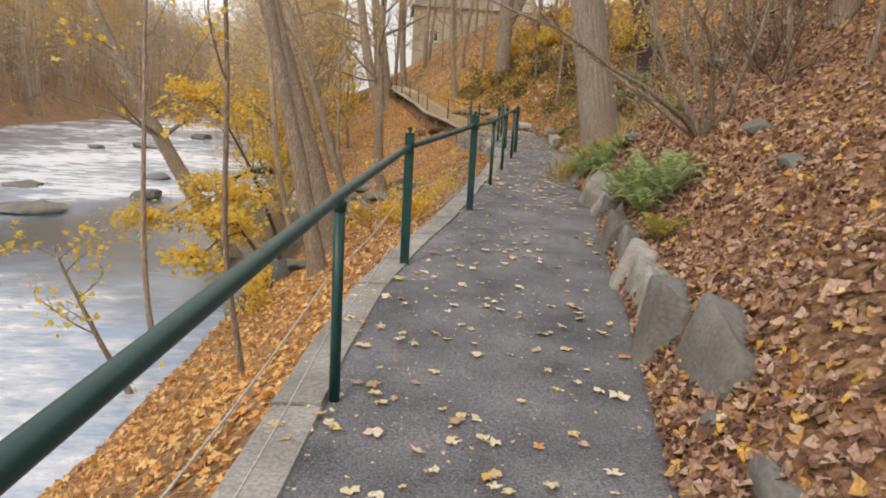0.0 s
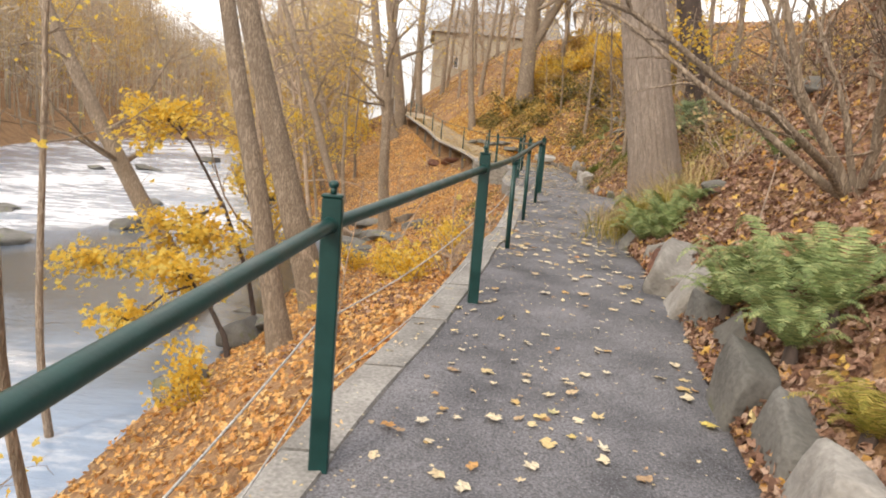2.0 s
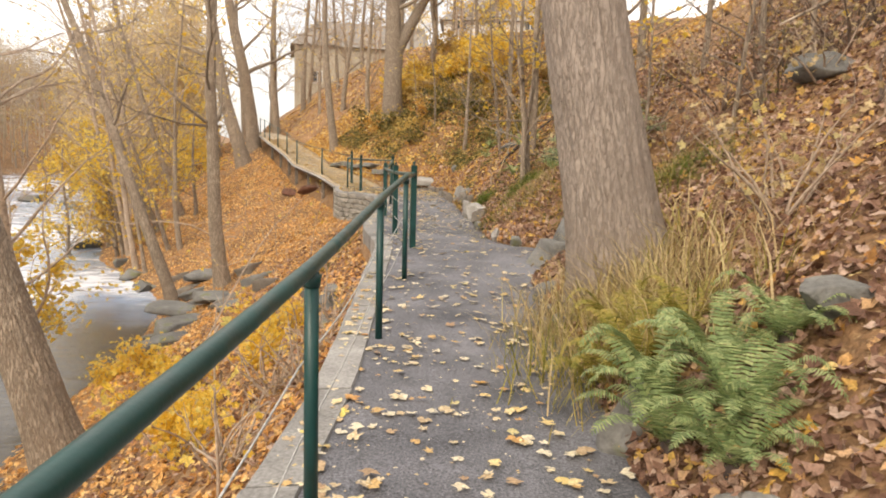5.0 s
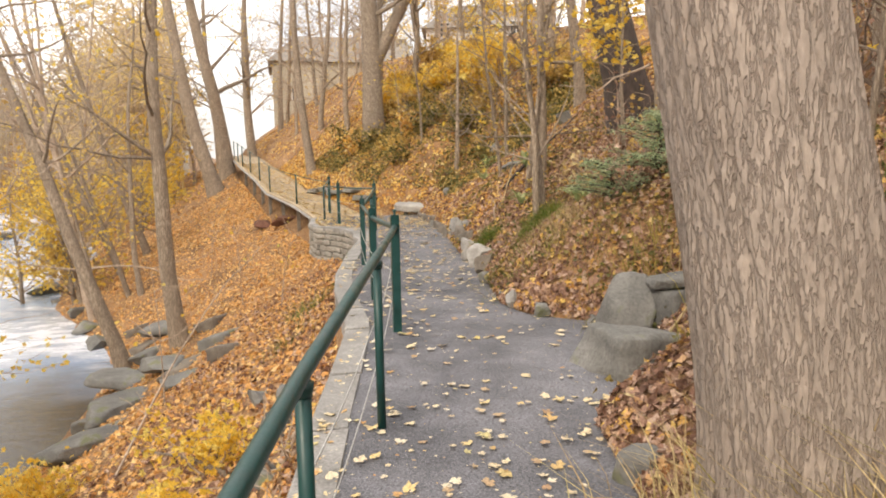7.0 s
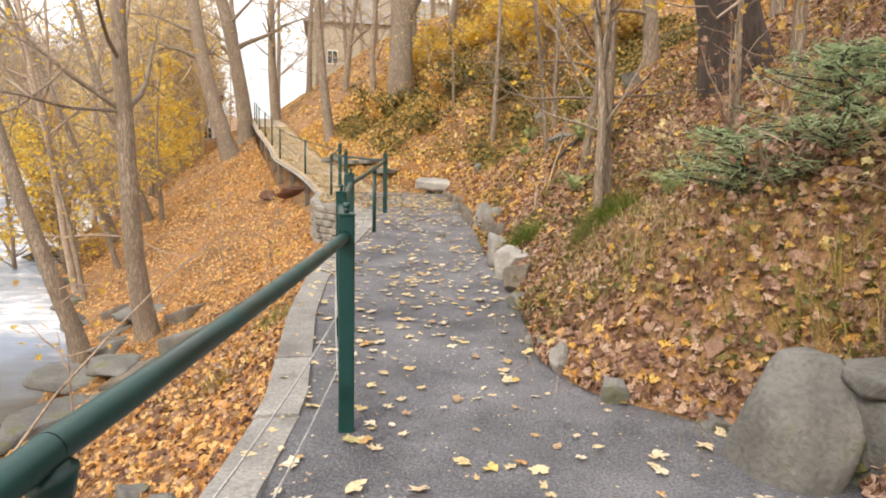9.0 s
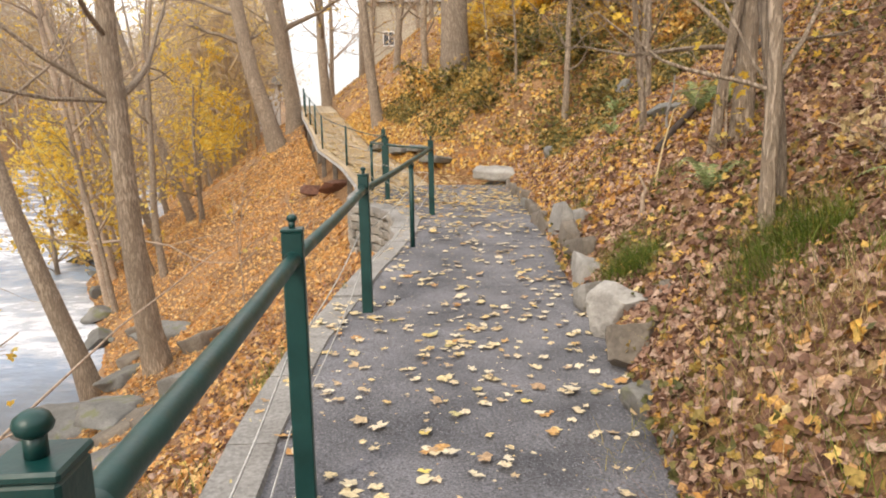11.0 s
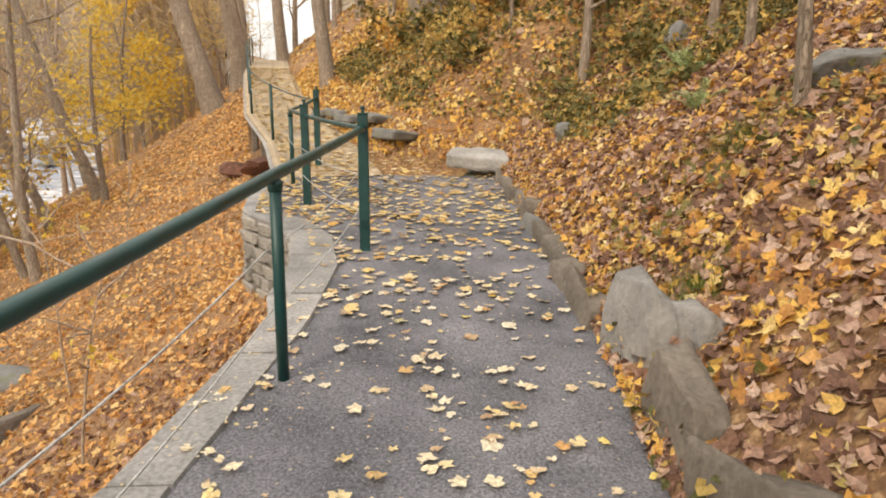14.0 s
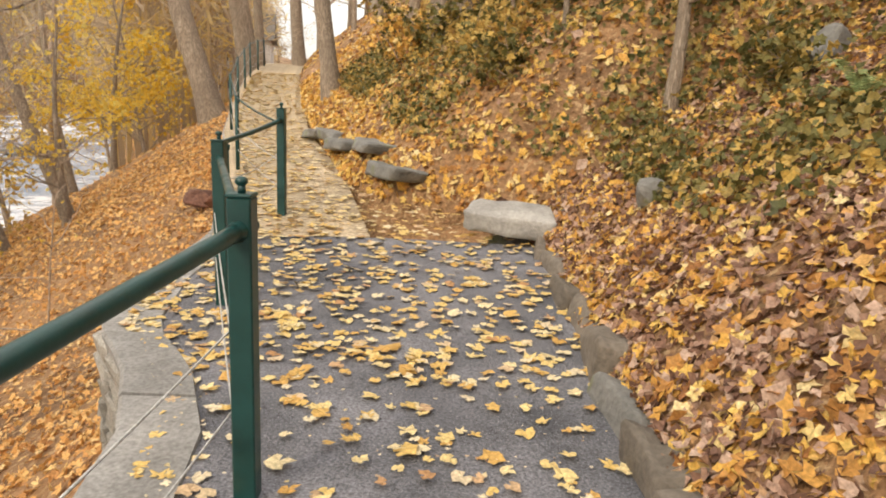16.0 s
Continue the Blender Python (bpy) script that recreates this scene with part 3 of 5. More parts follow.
def railing():
    """Green pipe handrail on square capped posts and thin round ones, with two slack cables below."""
    rail = tagged(new("railing"), "dark green painted steel pipe railing with wire cables", "railing")
    rng = random.Random(2)
    tops = []
    for x, y, square, rise in POSTS:
        up = rise + 0.117
        g = float(floor_z(y))
        at = Vector((x, y, g))
        turn = Matrix.Rotation(rng.uniform(-0.12, 0.12), 4, "Z") @ Matrix.Rotation(rng.uniform(-0.012, 0.012), 4, "X")
        m = Matrix.Translation(at) @ turn
        if square:
            bm = box_bm(0.088, 0.088, up + 0.05, 0.006, (0, 0, up / 2 - 0.025))
            post = under("post", bm_mesh("post", bm, PAINT), rail, m=m)
            under("cap", bm_mesh("cap", box_bm(0.094, 0.094, 0.014, 0.004, (0, 0, up + 0.007)), PAINT), post)
            bm = bmesh.new()
            bmesh.ops.create_cone(bm, cap_ends=True, segments=10, radius1=0.014, radius2=0.014, depth=0.03, matrix=Matrix.Translation((0, 0, up + 0.027)))
            bmesh.ops.create_uvsphere(bm, u_segments=10, v_segments=6, radius=0.024, matrix=Matrix.Translation((0, 0, up + 0.055)) @ Matrix.Diagonal((1, 1, 0.75, 1)))
            under("knob", bm_mesh("knob", bm, PAINT, True), post)
            tops.append(at + Vector((0, 0, rise)))
        else:
            bm = bmesh.new()
            bmesh.ops.create_cone(bm, cap_ends=True, segments=14, radius1=0.03, radius2=0.03, depth=rise + 0.03, matrix=Matrix.Translation((0, 0, rise / 2 - 0.035)))
            post = under("post", bm_mesh("post", bm, PAINT, True), rail, "thin round green post", m=m)
            bm = bmesh.new()
            bmesh.ops.create_cone(bm, cap_ends=True, segments=14, radius1=0.034, radius2=0.042, depth=0.05, matrix=Matrix.Translation((0, 0, rise - 0.055)))
            under("saddle", bm_mesh("saddle", bm, PAINT, True), post)
            tops.append(at + Vector((0, 0, rise)))
    for i, (a, b) in enumerate(zip(tops, tops[1:])):
        n = 7
        t = Tubes()
        w = (b - a).normalized()
        sag = rng.uniform(-0.008, 0.012)
        pts = [a.lerp(b, j / (n - 1)) - Vector((0, 0, sag * math.sin(math.pi * j / (n - 1)))) for j in range(n)]
        r = 0.031 if i < 11 else 0.024
        t.add(pts, [r] * n, 14)
        pipe = under("handrail", t.mesh("handrail", PAINT), rail)
        if POSTS[i + 1][2]:
            s = Tubes()
            s.add([b - w * 0.085, b - w * 0.04, b + w * 0.04, b + w * 0.085], [r + 0.003, r + 0.008, r + 0.008, r + 0.003], 14)
            under("sleeve", s.mesh("sleeve", PAINT), pipe)
    for height in (0.36, 0.68):
        for i in range(len(POSTS) - 1):
            (x0, y0), (x1, y1) = POSTS[i][:2], POSTS[i + 1][:2]
            t = Tubes()
            pts = []
            for j in range(9):
                u = j / 8
                yy = y0 + (y1 - y0) * u
                pts.append((x0 + (x1 - x0) * u - 0.05, yy, float(floor_z(y0)) * (1 - u) + float(floor_z(y1)) * u + height - 0.05 * math.sin(math.pi * u)))
            t.add(pts, [0.0045] * 9, 5)
            under("cable", t.mesh("cable", STEEL), rail)


DECK_POSTS = (36.2, 39.7, 42.2, 45.0, 48.0, 51.0, 54.0)


def deck_railing():
    """Thin dark posts along the outer edge of the boardwalk, joined by cables."""
    rail = tagged(new("railing"), "thin dark steel posts with cables along a boardwalk", "railing")
    last = Vector((1.62, 34.1, float(floor_z(34.1))))
    for y in DECK_POSTS:
        at = Vector((kerb_x(y) + 0.05, y, float(floor_z(y))))
        bm = bmesh.new()
        bmesh.ops.create_cone(bm, cap_ends=True, segments=8, radius1=0.03, radius2=0.028, depth=1.2, matrix=Matrix.Translation((0, 0, 0.45)))
        under("post", bm_mesh("post", bm, PAINT, True), rail, m=Matrix.Translation(at))
        for h, r in ((1.02, 0.014), (0.6, 0.005), (0.3, 0.005)):
            t = Tubes()
            t.add([last.lerp(at, j / 4) + Vector((0, 0, h - 0.03 * math.sin(math.pi * j / 4))) for j in range(5)], [r] * 5, 6)
            under("cable", t.mesh("cable", PAINT if h > 1 else STEEL), rail)
        last = at


railing()
boardwalk()
deck_railing()


# ---- trees ----
def wander(rng, start, way, length, steps, wobble, rise=0.0):
    """A line of points that sets out along way and strays a little."""
    p, d = np.array(start, dtype=float), np.array(way, dtype=float)
    d /= np.linalg.norm(d)
    out = [p.copy()]
    for _ in range(steps):
        d = d + rng.normal(scale=wobble, size=3)
        d[2] += rise
        d /= np.linalg.norm(d)
        p = p + d * (length / steps)
        out.append(p.copy())
    return np.array(out)


def ridged(rng, depth, count):
    """Sharp bark ridges that run up a trunk, split and join."""
    ph, drift = rng.uniform(0, 6.28, 3), rng.uniform(0.6, 1.4, 3)

    def f(a, u):
        w = 0.35 * np.sin(3 * a + 9 * u + ph[0]) + 0.3 * np.sin(5 * a - 14 * u + ph[1]) + 0.2 * math.sin(40 * u)
        s = np.abs(np.sin(count * a / 2 + 2.2 * w + ph[2])) ** 0.6 + 0.35 * np.sin(count * 1.7 * a + 30 * u * drift[0])
        return 1 + depth * (s - 0.8) + 0.03 * np.sin(3 * a + 4 * u)
    return f


def tree(name, x, y, height, radius, lean=(0, 0), seed=1, limbs=8, twigs=5, first=0.35, leaves=0, leaf_mat=None, leaf_size=0.1, bark=None, flare=1.35,
         sides=12, furrow=0.0, fork=None, label="", reach=0.35, droop=0.02, category="tree", sink=0.25, group="", leafy_from=0.0, far=False):
    rng = np.random.default_rng(seed)
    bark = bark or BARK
    z = float(land_z(np.array([x]), np.array([y]))[0])
    root = tagged(new(name), label, category, group)
    root.matrix_basis = Matrix.Translation((x, y, z))
    way = np.array([lean[0], lean[1], 1.0])
    n = 110 if furrow else 14
    line = wander(rng, (0, 0, -sink), way, height * 1.02, n, 0.035 if not furrow else 0.004, 0.0)
    u = np.linspace(0, 1, n + 1)
    rad = radius * (1 - 0.72 * u) * (1 + (flare - 1) * np.exp(-u * height / 0.45))
    trunk = Tubes()
    trunk.add(line, rad, 132 if furrow else sides, ridged(rng, furrow, 22) if furrow else None)
    if fork:
        i = int(fork[0] * n)
        lf = wander(rng, line[i], (fork[1], fork[2], 1), height * 0.7, 8, 0.05)
        trunk.add(lf, np.linspace(rad[i] * 0.75, 0.03, 9), sides)
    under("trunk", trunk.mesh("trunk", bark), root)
    tips, bran = [], Tubes()
    for _ in range(limbs):
        u0 = rng.uniform(first, 0.97)
        p = line[int(u0 * n)]
        a = rng.uniform(0, 6.28)
        rb = max(0.012, radius * (1 - 0.72 * u0) * rng.uniform(0.25, 0.5))
        ln = height * reach * (1.15 - 0.6 * u0) * rng.uniform(0.6, 1.15)
        b = wander(rng, p, (math.cos(a), math.sin(a), rng.uniform(0.2, 0.9)), ln, 7, 0.14, droop)
        bran.add(b, np.linspace(rb, 0.006, 8), 5 if not far else 4)
        for _ in range(twigs):
            j = rng.integers(2, 8)
            d = b[j] - b[j - 1]
            tw = wander(rng, b[j], d / np.linalg.norm(d) + rng.normal(scale=0.65, size=3), ln * rng.uniform(0.2, 0.5), 4, 0.2, droop)
            bran.add(tw, np.linspace(max(0.005, rb * 0.3), 0.003 if not far else 0.008, 5), 3)
            tips.append(tw)
            if twigs > 3:
                for _ in range(2):
                    k = rng.integers(1, 5)
                    t2 = wander(rng, tw[k], tw[k] - tw[k - 1] + rng.normal(scale=0.25 * ln / 4, size=3), ln * rng.uniform(0.1, 0.25), 3, 0.2)
                    bran.add(t2, np.linspace(0.004, 0.002, 4) if not far else np.linspace(0.012, 0.006, 4), 3)
                    tips.append(t2)
        if not far:
            under("limb", bran.mesh("limb", bark), root)
            bran = Tubes()
    if limbs and far:
        tagged(under("branchwork", bran.mesh("branchwork", TWIG), root), kind="stuff")
    if leaves and tips:
        allp = np.concatenate(tips)
        allp = allp[allp[:, 2] > leafy_from * height]
        if len(allp):
            c = allp[rng.integers(0, len(allp), leaves)] + rng.normal(scale=0.12 if not far else 0.3, size=(leaves, 3))
            v, f = scatter(rng, LEAF_SMALL if far else LEAVES[seed % 4], c, None, rng.uniform(0.7, 1.25, leaves) * leaf_size, free=True)
            under("crown", mesh_from("crown", v, f, leaf_mat or YELLOW), root)
    return root


GREY = "tall bare grey-brown tree leaning on the river bank"
tree("tree", -2.43, 14.44, 13, 0.20, (-0.2, 0.0), 11, 8, 5, 0.4, 160, YELLOW, 0.11, label=GREY)
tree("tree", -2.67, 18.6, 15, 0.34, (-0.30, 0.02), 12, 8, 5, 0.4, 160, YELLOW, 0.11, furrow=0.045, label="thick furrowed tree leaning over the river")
tree("tree", -2.4, 30.3, 14, 0.23, (-0.16, 0.0), 13, 9, 5, 0.35, 260, YELLOW, 0.12, label=GREY)
tree("tree", -4.0, 31.0, 14, 0.2, (-0.24, 0.0), 14, 9, 5, 0.35, 260, YELLOW, 0.12, label=GREY)
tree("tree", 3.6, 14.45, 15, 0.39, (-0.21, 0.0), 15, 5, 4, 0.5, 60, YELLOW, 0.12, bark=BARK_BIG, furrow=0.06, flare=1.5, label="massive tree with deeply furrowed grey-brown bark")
tree("tree", 3.57, 39.44, 14, 0.45, (-0.02, 0.0), 16, 8, 5, 0.4, 300, YELLOW, 0.13, fork=(0.22, 0.55, 0.1), label="forked dark tree on the leafy slope")
tree("tree", -4.07, 53.0, 17, 0.43, (-0.1, 0.0), 17, 9, 5, 0.3, 300, YELLOW, 0.14, label="thick grey-brown tree beside the boardwalk")
tree("tree", -4.13, 49.0, 17, 0.4, (-0.26, 0.0), 18, 9, 5, 0.3, 300, YELLOW, 0.14, label="thick leaning tree beside the boardwalk")
tree("tree", 0.98, 41.4, 12, 0.19, (-0.09, 0.0), 19, 7, 5, 0.4, 150, YELLOW, 0.12, label="slim grey tree beside the boardwalk")
tree("tree", 7.5, 24.35, 13, 0.42, (-0.22, 0.0), 20, 7, 4, 0.3, 100, YELLOW, 0.12, bark=BARK_DARK, label="thick dark tree on the leafy slope")


# ---- shrubs, saplings and the wood beyond ----
def leaf_shrub(x, y, height, width, leaves, seed, mat, label, size=0.09, stems=6, wood=None):
    """A loose shrub: thin stems, and leaves in uneven clumps round their upper halves."""
    rng = np.random.default_rng(seed)
    root = tagged(new("shrub"), label, "shrub", "leafy shrubs")
    root.matrix_basis = Matrix.Translation((x, y, ground_z(x, y)))
    pts = []
    for _ in range(stems):
        a = rng.uniform(0, 6.283)
        w = wander(rng, (0, 0, -0.08), (math.cos(a) * width / height, math.sin(a) * width / height, 1), height * rng.uniform(0.7, 1.1), 7, 0.16)
        t = Tubes()
        t.add(w, np.linspace(0.016, 0.004, 8), 5)
        for _ in range(4):
            j = rng.integers(2, 8)
            tw = wander(rng, w[j], rng.normal(size=3) + np.array([0, 0, 0.5]), height * rng.uniform(0.2, 0.4), 4, 0.2)
            t.add(tw, np.linspace(0.006, 0.002, 5), 3)
            pts.append(tw)
        under("stem", t.mesh("stem", wood or TWIG), root)
        pts.append(w[3:])
    p = np.concatenate(pts)
    c = p[rng.integers(0, len(p), leaves)] + rng.normal(scale=0.11, size=(leaves, 3))
    v, f = scatter(rng, LEAVES[seed % 4], c, None, size * rng.uniform(0.7, 1.3, leaves), free=True)
    under("foliage", mesh_from("foliage", v, f, mat), root)


rs = random.Random(55)
for i in range(26):
    y = rs.uniform(32.5, 43)
    x = right_x(y) + rs.uniform(1.6, 5.0)
    leaf_shrub(x, y, rs.uniform(0.5, 0.9), rs.uniform(0.5, 0.9), 300, 800 + i, (IVY, AMBER, IVY, LITTER_GOLD)[i % 4], ("low olive-leaved shrub on the slope", "low amber-leaved shrub on the slope", "low olive-leaved shrub on the slope", "low orange-leaved shrub on the slope")[i % 4], 0.12)
for i in range(16):
    y = 34.5 + 8 * i / 15 + rs.uniform(-0.5, 0.5)
    x = right_x(y) + rs.uniform(3.9, 6.6)
    leaf_shrub(x, y, rs.uniform(1.1, 1.7), rs.uniform(0.9, 1.4), 1000, 950 + i, YELLOW if i % 3 else AMBER, "broad bright yellow-leaved shrub on the slope" if i % 3 else "broad amber-leaved shrub on the slope", 0.14, 8)
for i in range(24):
    y = rs.uniform(12.5, 22.5)
    x = right_x(y) + rs.uniform(1.3, 5.5)
    leaf_shrub(x, y, rs.uniform(0.6, 1.3), rs.uniform(0.4, 0.8), 110, 840 + i, (AMBER, STRAW, LITTER_BROWN)[i % 3], ("dry amber-leaved shrub on the slope", "dry brown undergrowth on the slope", "faded brown undergrowth on the slope")[i % 3], 0.075)
for i in range(52):
    y = rs.uniform(7.5, 21)
    x = right_x(y) + rs.uniform(2.2, 7.0)
    leaf_shrub(x, y, rs.uniform(0.9, 1.9), rs.uniform(0.5, 1.1), 70, 990 + i, LITTER_BROWN, "bare brown brushwood with a few dry leaves", 0.07, 9, BRUSH)
for i, (x, y, h) in enumerate(((0.75, 15.3, 0.8), (0.4, 15.9, 0.9), (0.85, 16.4, 0.7), (1.0, 17.6, 0.7), (0.2, 13.9, 0.8))):
    leaf_shrub(x, y, h, 0.5, 30, 860 + i, AMBER, "leafless reddish-brown twig clump on the river bank", 0.05, 11)
for i, (x, y) in enumerate(((-3.4, 22.5), (-2.2, 21.0), (-0.6, 16.8), (-0.4, 15.2), (-1.0, 18.2), (0.3, 17.3), (-3.2, 12.6), (0.2, 19.0))):
    leaf_shrub(x, y, rs.uniform(0.5, 0.9), 0.6, 560, 870 + i, YELLOW, "yellow-leaved seedling maple on the river bank", 0.085)



def bough_maple(x, y, layers, seed, label):
    """A slanting young maple whose leaves lie in flat, uneven layers at the ends of its limbs."""
    rng = np.random.default_rng(seed)
    root = tagged(new("maple_tree"), label, "tree")
    base = np.array([x, y, ground_z(x, y)])
    root.matrix_basis = Matrix.Translation(base)
    top = np.array(layers[0][:3]) - base
    line = np.array([(0, 0, -0.3), top * np.array([0.12, 0.1, 0.25]), top * np.array([0.4, 0.4, 0.6]), top * np.array([0.75, 0.8, 0.9]), top])
    t = Tubes()
    t.add(line, (0.075, 0.06, 0.045, 0.03, 0.012), 8)
    under("trunk", t.mesh("trunk", BARK_DARK), root)
    sets = []
    for cx, cy, cz, rx, ry, rz, count in layers:
        c = np.array([cx, cy, cz]) - base
        start = line[int(np.argmin(np.linalg.norm(line[1:4] - c, axis=1))) + 1]
        limb = Tubes()
        limb.add([start, start * 0.5 + c * 0.5 + np.array([0, 0, 0.15]), c], (0.03, 0.022, 0.012), 6)
        spots = []
        for _ in range(26):
            a, r = rng.uniform(0, 6.283), rng.uniform(0.15, 1) ** 0.6
            tip = c + np.array([rx * r * math.cos(a), ry * r * math.sin(a), rz * rng.uniform(-1, 0.9) - 0.25 * rz * r])
            tw = np.array([c + (tip - c) * u + np.array([0, 0, 0.12 * math.sin(3.1 * u)]) for u in np.linspace(0, 1, 6)])
            limb.add(tw, np.linspace(0.009, 0.003, 6), 4)
            spots.append(tw[2:])
        under("limb", limb.mesh("limb", BARK_DARK), root)
        p = np.concatenate(spots)
        p = p[rng.integers(0, len(p), count)] + rng.normal(size=(count, 3)) * np.array([0.2, 0.2, 0.08])
        sets.append(scatter(rng, LEAVES[seed % 4], p, np.tile([-0.2, -0.5, 1.0], (count, 1)), rng.uniform(0.11, 0.2, count), 0.5))
    v, f = joined(sets)
    under("crown", mesh_from("crown", v, f, YELLOW), root)
    return root


bough_maple(-4.6, 20.4, ((-6.9, 20.0, 1.95, 1.6, 1.2, 0.7, 800), (-6.2, 19.6, -0.75, 1.7, 1.3, 0.75, 1200), (-7.9, 19.0, -1.5, 1.7, 1.0, 0.45, 500)), 61, "slanting maple with flat boughs of yellow leaves over the water")
bough_maple(-3.9, 16.2, ((-5.0, 16.4, -1.1, 0.9, 0.8, 0.5, 420), (-5.6, 15.6, -1.9, 0.8, 0.8, 0.3, 260)), 62, "low maple with yellow leaves hanging over the water")
MAPLE = "small maple with bright yellow leaves over the water"
tree("maple_tree", -5.0, 25.5, 5.0, 0.08, (-0.5, 0.0), 53, 16, 6, 0.25, 1000, YELLOW, 0.15, reach=0.42, label=MAPLE, sink=0.8)
tree("maple_tree", -6.6, 37.6, 6.0, 0.09, (-0.15, 0.0), 54, 14, 6, 0.4, 500, YELLOW, 0.15, reach=0.42, label=MAPLE)
tree("maple_tree", -12.0, 44.5, 6.0, 0.10, (-0.1, 0.0), 55, 16, 6, 0.15, 1500, YELLOW, 0.17, reach=0.42, label=MAPLE)
tree("maple_tree", -8.5, 51.0, 6.5, 0.12, (0.0, 0.0), 56, 18, 6, 0.15, 1700, YELLOW, 0.18, reach=0.4, label="maple with golden leaves beyond the bank")
tree("maple_tree", 8.5, 45.0, 8.0, 0.11, (-0.1, 0.0), 57, 16, 6, 0.12, 2600, YELLOW, 0.17, reach=0.4, label="maple with golden leaves on the hill")
tree("maple_tree", 10.5, 38.0, 7.0, 0.1, (-0.15, 0.0), 58, 16, 6, 0.12, 2200, YELLOW, 0.17, reach=0.42, label="maple with golden leaves on the hill")
tree("maple_tree", 6.35, 22.3, 3.4, 0.04, (-0.1, 0.0), 48, 10, 5, 0.45, 330, YELLOW, 0.13, reach=0.4, label="slim young maple with a few yellow leaves")
tree("maple_tree", -5.6, 42.5, 5.0, 0.1, (0.0, 0.0), 49, 14, 6, 0.2, 700, YELLOW, 0.15, reach=0.4, label="maple with golden leaves below the boardwalk")
GOLD = "maple with golden leaves overhanging the water"
for i, (x, y, h) in enumerate(((-12.2, 50.5, 8), (-13.5, 57.0, 9), (-9.5, 56.0, 10), (-9.0, 42.0, 6), (-16.0, 66.0, 10), (-8.6, 41.5, 8), (-10.8, 46.5, 9))):
    tree("maple_tree", x, y, h * 0.72, 0.1, (-0.15, 0.0), 190 + i, 16, 6, 0.1, 800, YELLOW if i % 3 else AMBER, 0.18, reach=0.46, label=GOLD)
for i, (x, y, h, lx) in enumerate(((-9.3, 44.0, 15, -0.2), (-11.0, 48.0, 16, -0.1), (-4.9, 24.0, 13, -0.25), (-7.2, 38.5, 15, -0.15), (-12.5, 54.0, 16, -0.05), (-8.2, 41.0, 14, -0.15))):
    tree("tree", x, y, h, 0.13, (lx, 0.0), 210 + i, 22, 7, 0.15, 180, AMBER, 0.13, reach=0.36, label="twiggy half-bare brown tree at the water's edge", bark=TWIG, sides=8)
tree("tree", -5.6, 21.2, 13, 0.31, (-0.70, 0.0), 59, 6, 5, 0.4, 80, YELLOW, 0.12, label="bare tree leaning far over the river", sink=0.6)
for i, (x, y, h, r, lx) in enumerate(((-5.45, 12.9, 10, 0.065, -0.02), (-2.1, 7.35, 7, 0.04, -0.06), (-4.65, 10.3, 3.0, 0.06, -0.3), (-5.4, 38.3, 11, 0.12, -0.15), (-6.0, 39.0, 10, 0.1, -0.25), (-7.4, 43.0, 12, 0.14, -0.3), (-6.6, 44.5, 13, 0.18, -0.3),
                                      (-3.0, 57.0, 14, 0.3, -0.05), (-10.5, 52.0, 12, 0.13, -0.3), (-1.5, 62.0, 13, 0.2, 0.02), (-5.5, 60.0, 14, 0.25, -0.03))):
    tree("tree", x, y, h, r, (lx, 0.0), 60 + i, 7, 5, 0.25, 120, YELLOW, 0.12, label="slender bare tree on the river bank", flare=1.2)
SAP = "thin bare sapling on the leafy slope"
for i, (x, y, h, r, lx) in enumerate(((5.46, 24.87, 5.5, 0.06, 0.02), (5.75, 24.9, 7, 0.11, 0.05), (5.6, 27.4, 5, 0.05, 0.02), (5.81, 33.9, 6, 0.08, 0.0), (5.56, 24.8, 0.8, 0.02, 0.0), (4.95, 22.7, 5, 0.055, -0.02), (5.1, 22.9, 5, 0.075, 0.05),
                                      (6.82, 22.1, 6, 0.08, 0.02), (7.6, 20.4, 6, 0.06, 0.05), (6.3, 17.3, 5, 0.035, 0.03), (6.9, 16.6, 5, 0.04, -0.03), (5.7, 18.7, 4, 0.03, -0.02), (7.4, 18.4, 6, 0.06, 0.04), (6.6, 14.2, 5, 0.05, 0.02), (5.5, 12.4, 5, 0.045, -0.1),
                                      (5.2, 10.2, 5, 0.05, -0.15), (6.2, 10.8, 6, 0.2, 0.0), (4.9, 7.9, 4, 0.035, 0.0), (5.6, 8.4, 6, 0.14, 0.02), (6.4, 29.8, 5, 0.05, 0.02), (7.0, 32.0, 6, 0.07, 0.0), (4.9, 35.5, 4, 0.04, 0.02),
                                      (4.4, 37.0, 3.5, 0.03, -0.05), (2.6, 43.5, 9, 0.13, -0.05), (4.2, 44.0, 10, 0.16, 0.05), (5.6, 42.0, 9, 0.14, 0.0), (6.4, 45.5, 10, 0.16, -0.08), (1.4, 47.0, 10, 0.15, 0.03), (8.6, 30.0, 9, 0.18, 0.0), (9.0, 26.0, 8, 0.12, 0.05), (9.4, 34.5, 9, 0.16, 0.0),
                                      (8.5, 15.5, 8, 0.14, 0.0), (9.6, 19.5, 8, 0.14, 0.02))):
    tree("sapling" if r < 0.1 else "tree", x, y, h, r, (lx, 0.0), 90 + i, 6 if h < 3 else 9, 5 if h > 3 else 2, 0.15, 30, YELLOW, 0.1, label=SAP if r < 0.1 else "bare grey tree on the hillside", flare=1.15, sides=8, sink=0.15)

